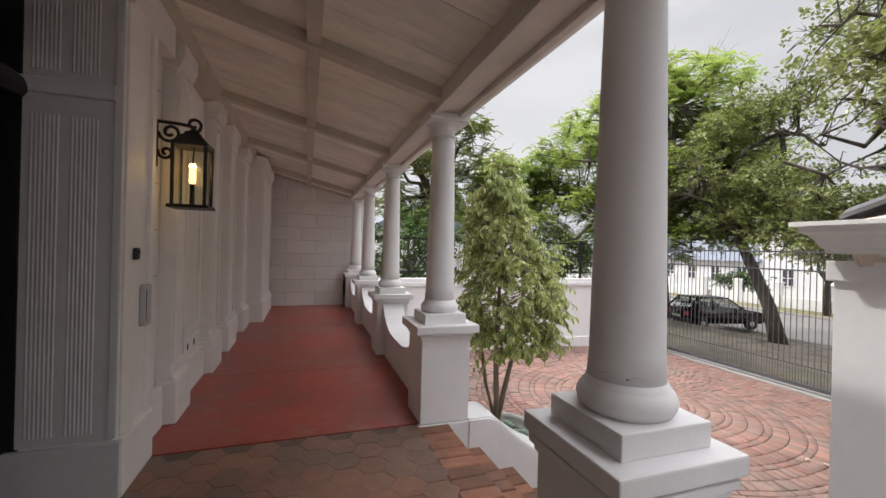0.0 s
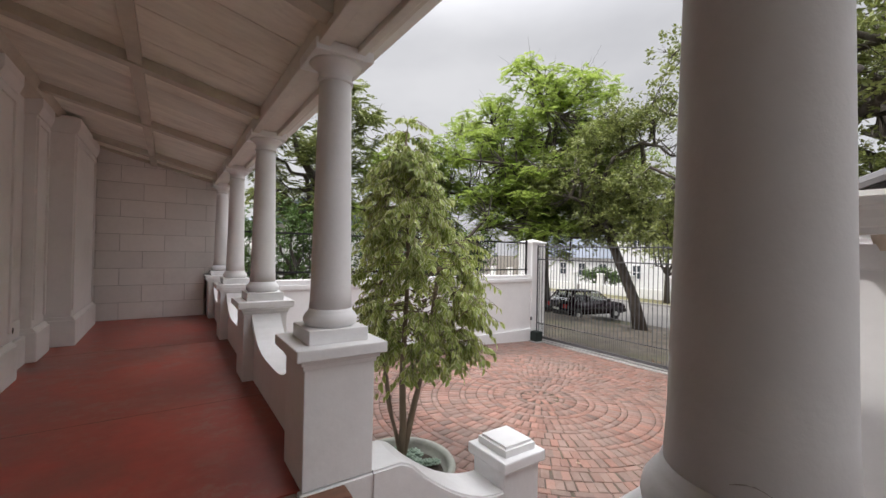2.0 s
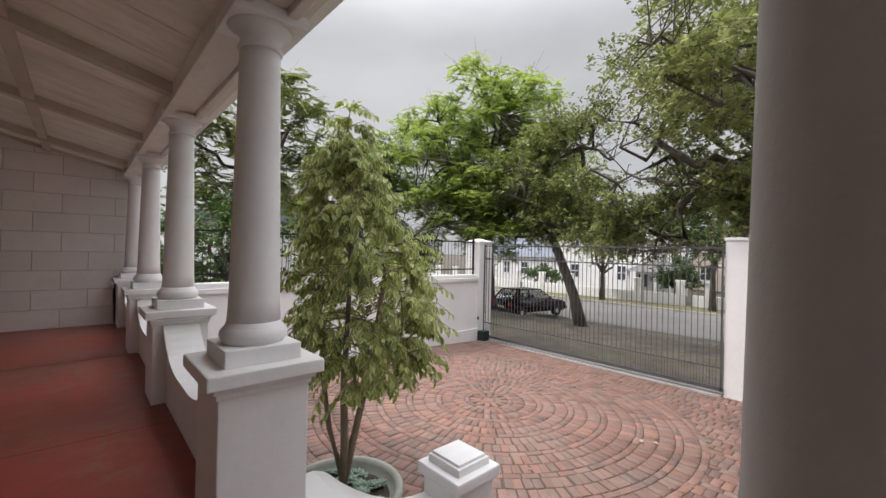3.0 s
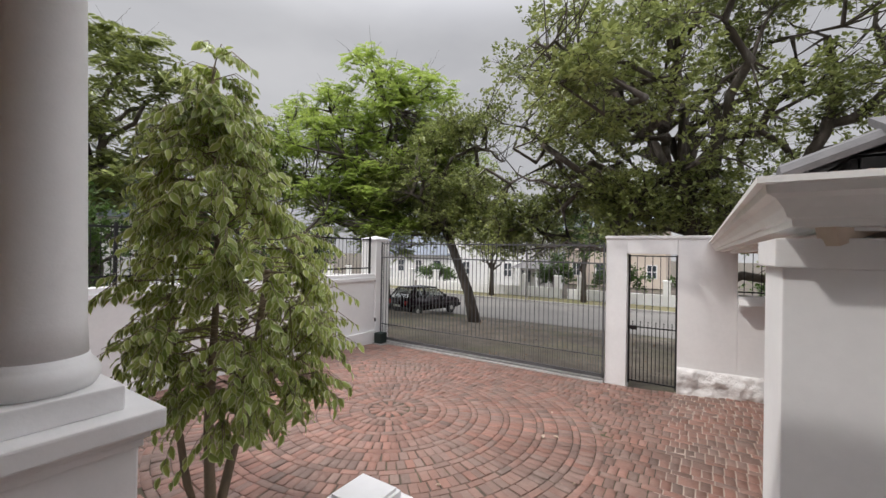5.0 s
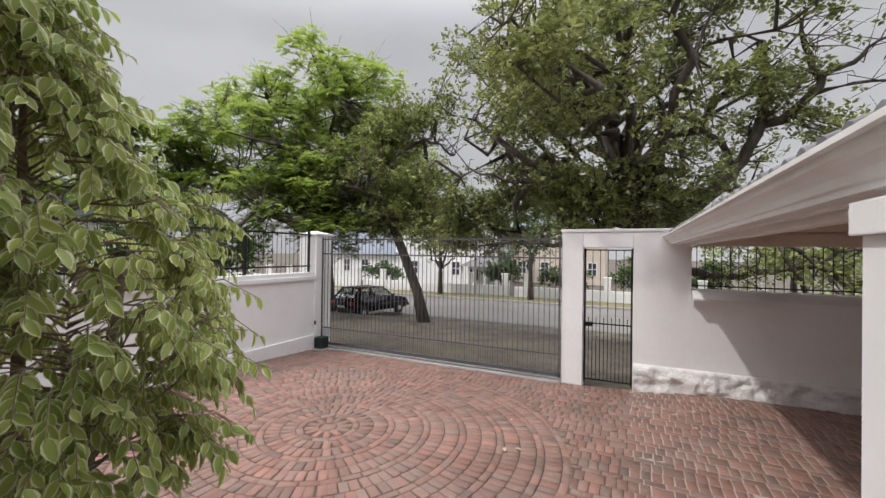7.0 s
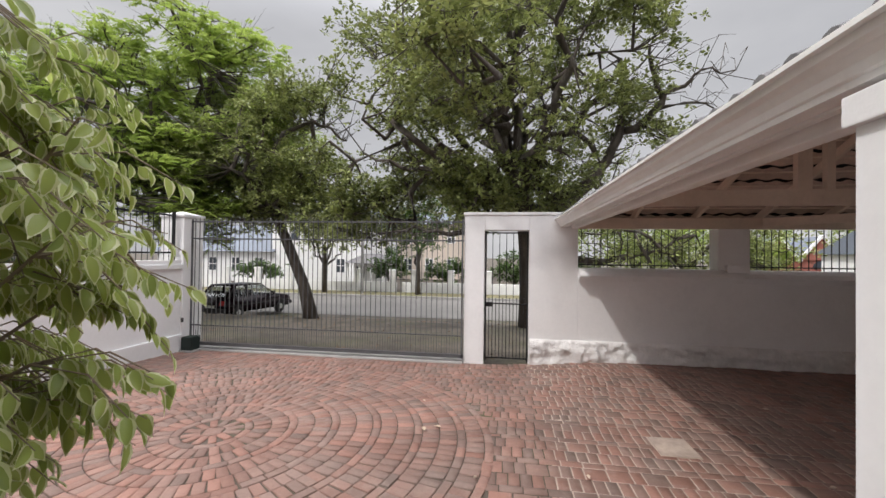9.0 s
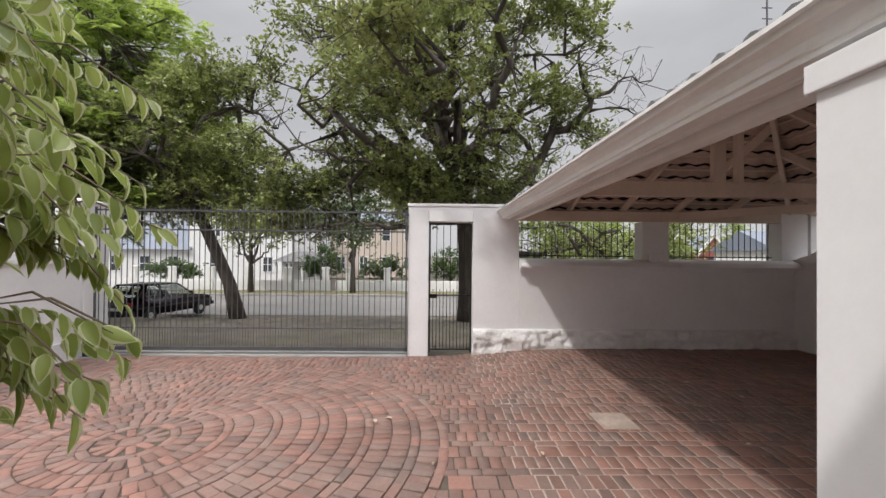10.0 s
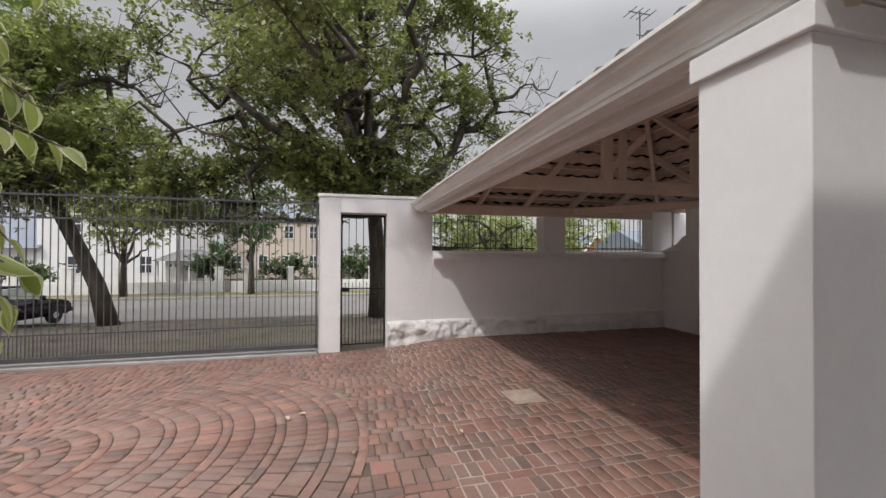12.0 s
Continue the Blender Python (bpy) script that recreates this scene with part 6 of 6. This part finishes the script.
part("boom", boxes((-0.012, 0.012, -0.4, 0.4, 9.4, 9.425)), GATEIRON, ant)
for y in (-0.36, -0.12, 0.12, 0.36):
    part("element", boxes((-0.3, 0.3, y - 0.008, y + 0.008, 9.38, 9.40)), GATEIRON, ant)
for z in (8.4, 8.7):
    part("stub", boxes((-0.01, 0.01, -0.14, 0.14, z, z + 0.02)), GATEIRON, ant)


# leaf litter under the street trees
rn = np.random.RandomState(31)
m = 1500
lx, ly = rn.uniform(8.5, 17.0, m), rn.uniform(-3.5, 13.0, m)
P = np.stack((lx, ly, np.array([street_z(v) for v in lx]) + 0.004), 1)
D = rn.normal(0, 1, (m, 3)) * (1, 1, 0.15)
U = rn.normal(0, 0.25, (m, 3)) + (0, 0, 1.0)
v, f = scatter(KITE, np.array([(0, 1, 2, 3)]), P, frames_from(D / np.linalg.norm(D, axis=1, keepdims=True), U), rn.uniform(0.05, 0.11, m))
litter = tagged(new("leaf_litter", fast_mesh("leaf_litter", v, f, [LITTER])), "brown fallen leaves scattered over the earth verge", "leaf litter", kind="stuff")


# ---- end wall blocks ----
rs = random.Random(21)
wall_end = bpy.data.objects["wall_end"]
z, k = H, 0
while z < 3.75:
    hgt = 0.262
    x = -0.95 - (0.28 if k % 2 else 0.0)
    while x < 1.12:
        x1 = min(x + 0.56, 1.13)
        x0 = max(x, -0.95)
        if x1 - x0 > 0.05:
            part("block", boxes((x0 + 0.003, x1 - 0.003, END, END + 0.04, z + 0.003, z + hgt - 0.003), bevel=0.003), ENDWALL, wall_end)
        x += 0.56
    z += hgt
    k += 1


# ---- brick steps ----
stairs = bpy.data.objects["stairs"]
def brick_mesh(lx, ly, lz, ease, mat, name="brick"):
    """A brick with eased top edges, its top face at z = 0."""
    bm = bmesh.new()
    lo = [bm.verts.new((sx * lx / 2, sy * ly / 2, -lz)) for sx, sy in ((-1, -1), (1, -1), (1, 1), (-1, 1))]
    mid = [bm.verts.new((sx * lx / 2, sy * ly / 2, -ease)) for sx, sy in ((-1, -1), (1, -1), (1, 1), (-1, 1))]
    hi = [bm.verts.new((sx * (lx / 2 - ease), sy * (ly / 2 - ease), 0)) for sx, sy in ((-1, -1), (1, -1), (1, 1), (-1, 1))]
    for a, b in ((lo, mid), (mid, hi)):
        for i in range(4):
            bm.faces.new((a[i], a[(i + 1) % 4], b[(i + 1) % 4], b[i]))
    bm.faces.new(hi)
    me = bpy.data.meshes.new(name)
    bm.to_mesh(me)
    bm.free()
    me.materials.append(mat)
    return me


sm = brick_mesh(0.218, 0.098, 0.068, 0.006, STEPBRICK)
xs = [X0 + 0.11] + [X0 + 0.22 + TREAD * (k + 0.5) - 0.02 for k in range(4)]
for k, x in enumerate(xs):
    ztop = H - RISE * k + (0.002 if k == 0 else 0.0)
    y = COLS[0] + 0.24
    while y < COLS[1] - 0.2:
        b = new("brick", sm)
        b.parent = stairs
        b.matrix_basis = pose(x + 0.02 * (k > 0), y, ztop - 0.002 + rs.uniform(-0.003, 0.002), rs.uniform(-0.5, 0.5), rs.uniform(-0.5, 0.5), rs.uniform(-0.8, 0.8))
        y += 0.106

# ---- hexagonal tiles of the landing ----
landing = bpy.data.objects["floor_landing"]
R = 0.098
bm = bmesh.new()
ring = [(R * 0.994 * math.cos(math.pi / 3 * i), R * 0.994 * math.sin(math.pi / 3 * i)) for i in range(6)]
lo = [bm.verts.new((x, y, -0.02)) for x, y in ring]
hi = [bm.verts.new((x * 0.991, y * 0.991, 0.0)) for x, y in ring]
for i in range(6):
    bm.faces.new((lo[i], lo[(i + 1) % 6], hi[(i + 1) % 6], hi[i]))
bm.faces.new(hi)
hexm = bpy.data.meshes.new("tile")
bm.to_mesh(hexm)
bm.free()
hexm.materials.append(HEX)
cnt = 0
i = 0
x = -0.80
while x < X0 - 0.06:
    y = 2.655 - R * 0.9 - (R * 0.866 if i % 2 else 0.0)
    while y > -0.9 and cnt < 300:
        b = new("tile", hexm)
        b.parent = landing
        b.matrix_basis = pose(x, y, H + rs.uniform(-0.0015, 0.001), rs.uniform(-0.3, 0.3), rs.uniform(-0.3, 0.3), 60 * rs.randint(0, 5))
        y -= R * 1.732
        cnt += 1
    x += R * 1.5
    i += 1

# ---- courtyard paving ----
CCX, CCY, RMAX = 4.70, 4.69, 2.62
bed = bmesh.new()
gx = [1.0, 2.5, 4.0, 5.0, 5.6, 6.2, 6.8, 7.4, WALLX + 0.02]
gy = [-3.97, -2.5, -1.0, 0.0, 0.4, 0.8, 1.2, 1.6, 2.0, 2.4, 3.2, 5.0, 6.5, 7.87]
gv = [[bed.verts.new((x, y, court_z(x, y) - (0.011 if y > 1.7 else 0.0068))) for y in gy] for x in gx]
for i in range(len(gx) - 1):
    for j in range(len(gy) - 1):
        f = bed.faces.new((gv[i][j], gv[i + 1][j], gv[i + 1][j + 1], gv[i][j + 1]))
        f.material_index = 1 if (gy[j] < 1.5 and gx[i] > 2.0) else 0
pavement = structure("pavement", bed, [PAVERJOINT, PALEJOINT], "red clay brick courtyard paving with a circular pattern")

spots = []          # x, y, angle, length across, length along, drop
r = 0.10
spots.append((CCX, CCY, 20, 0.16, 0.16, 0.0))
rings = [("r", 0.17), ("s", 0.085)] + [("r", 0.17), ("r", 0.17), ("s", 0.085)] * 5 + [("r", 0.17), ("s", 0.085)]
for kind, d in rings:
    d *= 0.958
    mid = r + d / 2
    w = 0.084 if kind == "r" else 0.17
    n = max(5, int(round(2 * math.pi * mid / (w + 0.008))))
    off = rs.uniform(0, 6.28)
    for i in range(n):
        a = off + 2 * math.pi * i / n + rs.uniform(-0.006, 0.006)
        ww = min(w, 2 * math.pi * (mid - 0.3 * d) / n - 0.003) if kind == "r" else min(w, 2 * math.pi * mid / n - 0.006)
        spots.append((CCX + mid * math.cos(a), CCY + mid * math.sin(a), math.degrees(a) + rs.uniform(-1, 1), d - 0.0085, ww - 0.0005, 0.0))
    r += d
RMAX = r
x, row = 1.25, 0
while x < WALLX - 0.03:
    deep = 0.172 if row % 3 != 2 else 0.088
    wide = 0.09 if row % 3 == 0 else (0.175 if row % 3 == 2 else 0.091)
    y = -3.95 + (0.05 if row % 2 else 0.0) + rs.uniform(0, 0.05)
    while y < 7.84:
        w = wide
        if row % 3 == 1 and rs.random() < 0.25:
            w = 0.176
        cx, cy = x + deep / 2, y + w / 2
        dd = math.hypot(cx - CCX, cy - CCY)
        if dd > RMAX - 0.05 and not (x < 2.3 and 0.8 < y < 1.2):
            g = 0.0105 if cy < 1.55 and cx > 2.5 else 0.0085
            spots.append((cx, cy, rs.uniform(-1.2, 1.2), deep - g, w - g, 0.002 if dd > RMAX + 0.1 else 0.0075))
        y += w
    x += deep
    row += 1
near, rest = [], []
for s in spots:
    (near if len(near) < 300 and 2.7 < s[0] < 4.2 and 0.9 < s[1] < 3.9 else rest).append(s)
cache = {}
for cx, cy, a, lx, ly, drop in near:
    key = (round(lx, 2), round(ly, 2))
    if key not in cache:
        cache[key] = brick_mesh(lx, ly, 0.05, 0.005, PAVER)
    b = new("brick", cache[key])
    b.parent = pavement
    b.matrix_basis = pose(cx, cy, court_z(cx, cy) + rs.uniform(-0.003, 0.003) - drop, rs.uniform(-0.7, 0.7), rs.uniform(-0.7, 0.7), a)
rn = np.random.RandomState(5)
T = np.array([(-1, -1, -1), (1, -1, -1), (1, 1, -1), (-1, 1, -1), (-1, -1, -0.1), (1, -1, -0.1), (1, 1, -0.1), (-1, 1, -0.1), (-1, -1, 0), (1, -1, 0), (1, 1, 0), (-1, 1, 0)], dtype=float)
TF = np.array([(0, 1, 5, 4), (1, 2, 6, 5), (2, 3, 7, 6), (3, 0, 4, 7), (4, 5, 9, 8), (5, 6, 10, 9), (6, 7, 11, 10), (7, 4, 8, 11), (8, 9, 10, 11)])
V, F = [], []
for i, (cx, cy, a, lx, ly, drop) in enumerate(rest):
    h = np.array((lx / 2, ly / 2, 0.05))
    p = T * h
    p[8:, :2] -= np.sign(p[8:, :2]) * 0.0035
    ca, sa = math.cos(radians(a)), math.sin(radians(a))
    tx, ty = rn.normal(0, 0.008, 2)
    z = p[:, 2] + p[:, 0] * tx + p[:, 1] * ty + rn.uniform(-0.003, 0.003) - drop
    gx_, gy_ = cx + p[:, 0] * ca - p[:, 1] * sa, cy + p[:, 0] * sa + p[:, 1] * ca
    z = z + court_z(cx, cy)
    V.append(np.stack((gx_, gy_, z), 1))
    F.append(TF + 12 * i)
pv = new("bricks", fast_mesh("bricks", np.concatenate(V), np.concatenate(F), [PAVER]))
pv.parent = pavement
pv["kind"] = "stuff"
structure("pavement_patch", boxes((4.92, 5.28, 0.33, 0.66, -0.01, 0.006), bevel=0.002), PALEJOINT, "pale cement patch in the paving")


def dry_leaf(x, y, s, a):
    t = thing("fallen_leaf", "pale curled dry leaf lying on the paving", "leaf", (x, y, court_z(x, y) + 0.006), "fallen leaves", a)
    bm = bmesh.new()
    mid = [bm.verts.new((u * s, 0, 0.002 + 0.012 * abs(u))) for u in (-1, -0.4, 0.3, 1)]
    for sg in (-1, 1):
        e = [bm.verts.new((u * s, sg * w * s, 0.012 + 0.02 * w)) for u, w in ((-0.5, 0.35), (0.1, 0.45), (0.6, 0.25))]
        bm.faces.new((mid[0], mid[1], e[0]))
        bm.faces.new((mid[1], mid[2], e[1], e[0]))
        bm.faces.new((mid[2], mid[3], e[2], e[1]))
    ob = part("blade", bm, DRYLEAF, t)
    ob.modifiers.new("thickness", "SOLIDIFY").thickness = 0.0015


for x, y, s, a in ((5.06, 2.74, 0.045, 20), (5.14, 2.62, 0.035, 80), (4.45, 1.35, 0.03, 10), (5.9, 2.9, 0.025, 40), (6.6, 0.9, 0.025, 70), (3.6, 3.2, 0.025, 120), (4.3, 2.2, 0.02, 150), (6.2, -0.9, 0.03, 60), (5.7, -1.2, 0.03, 10), (4.6, -0.4, 0.03, 100), (7.6, 2.5, 0.035, 15), (7.5, 2.2, 0.03, 95)):
    dry_leaf(x, y, s, a)
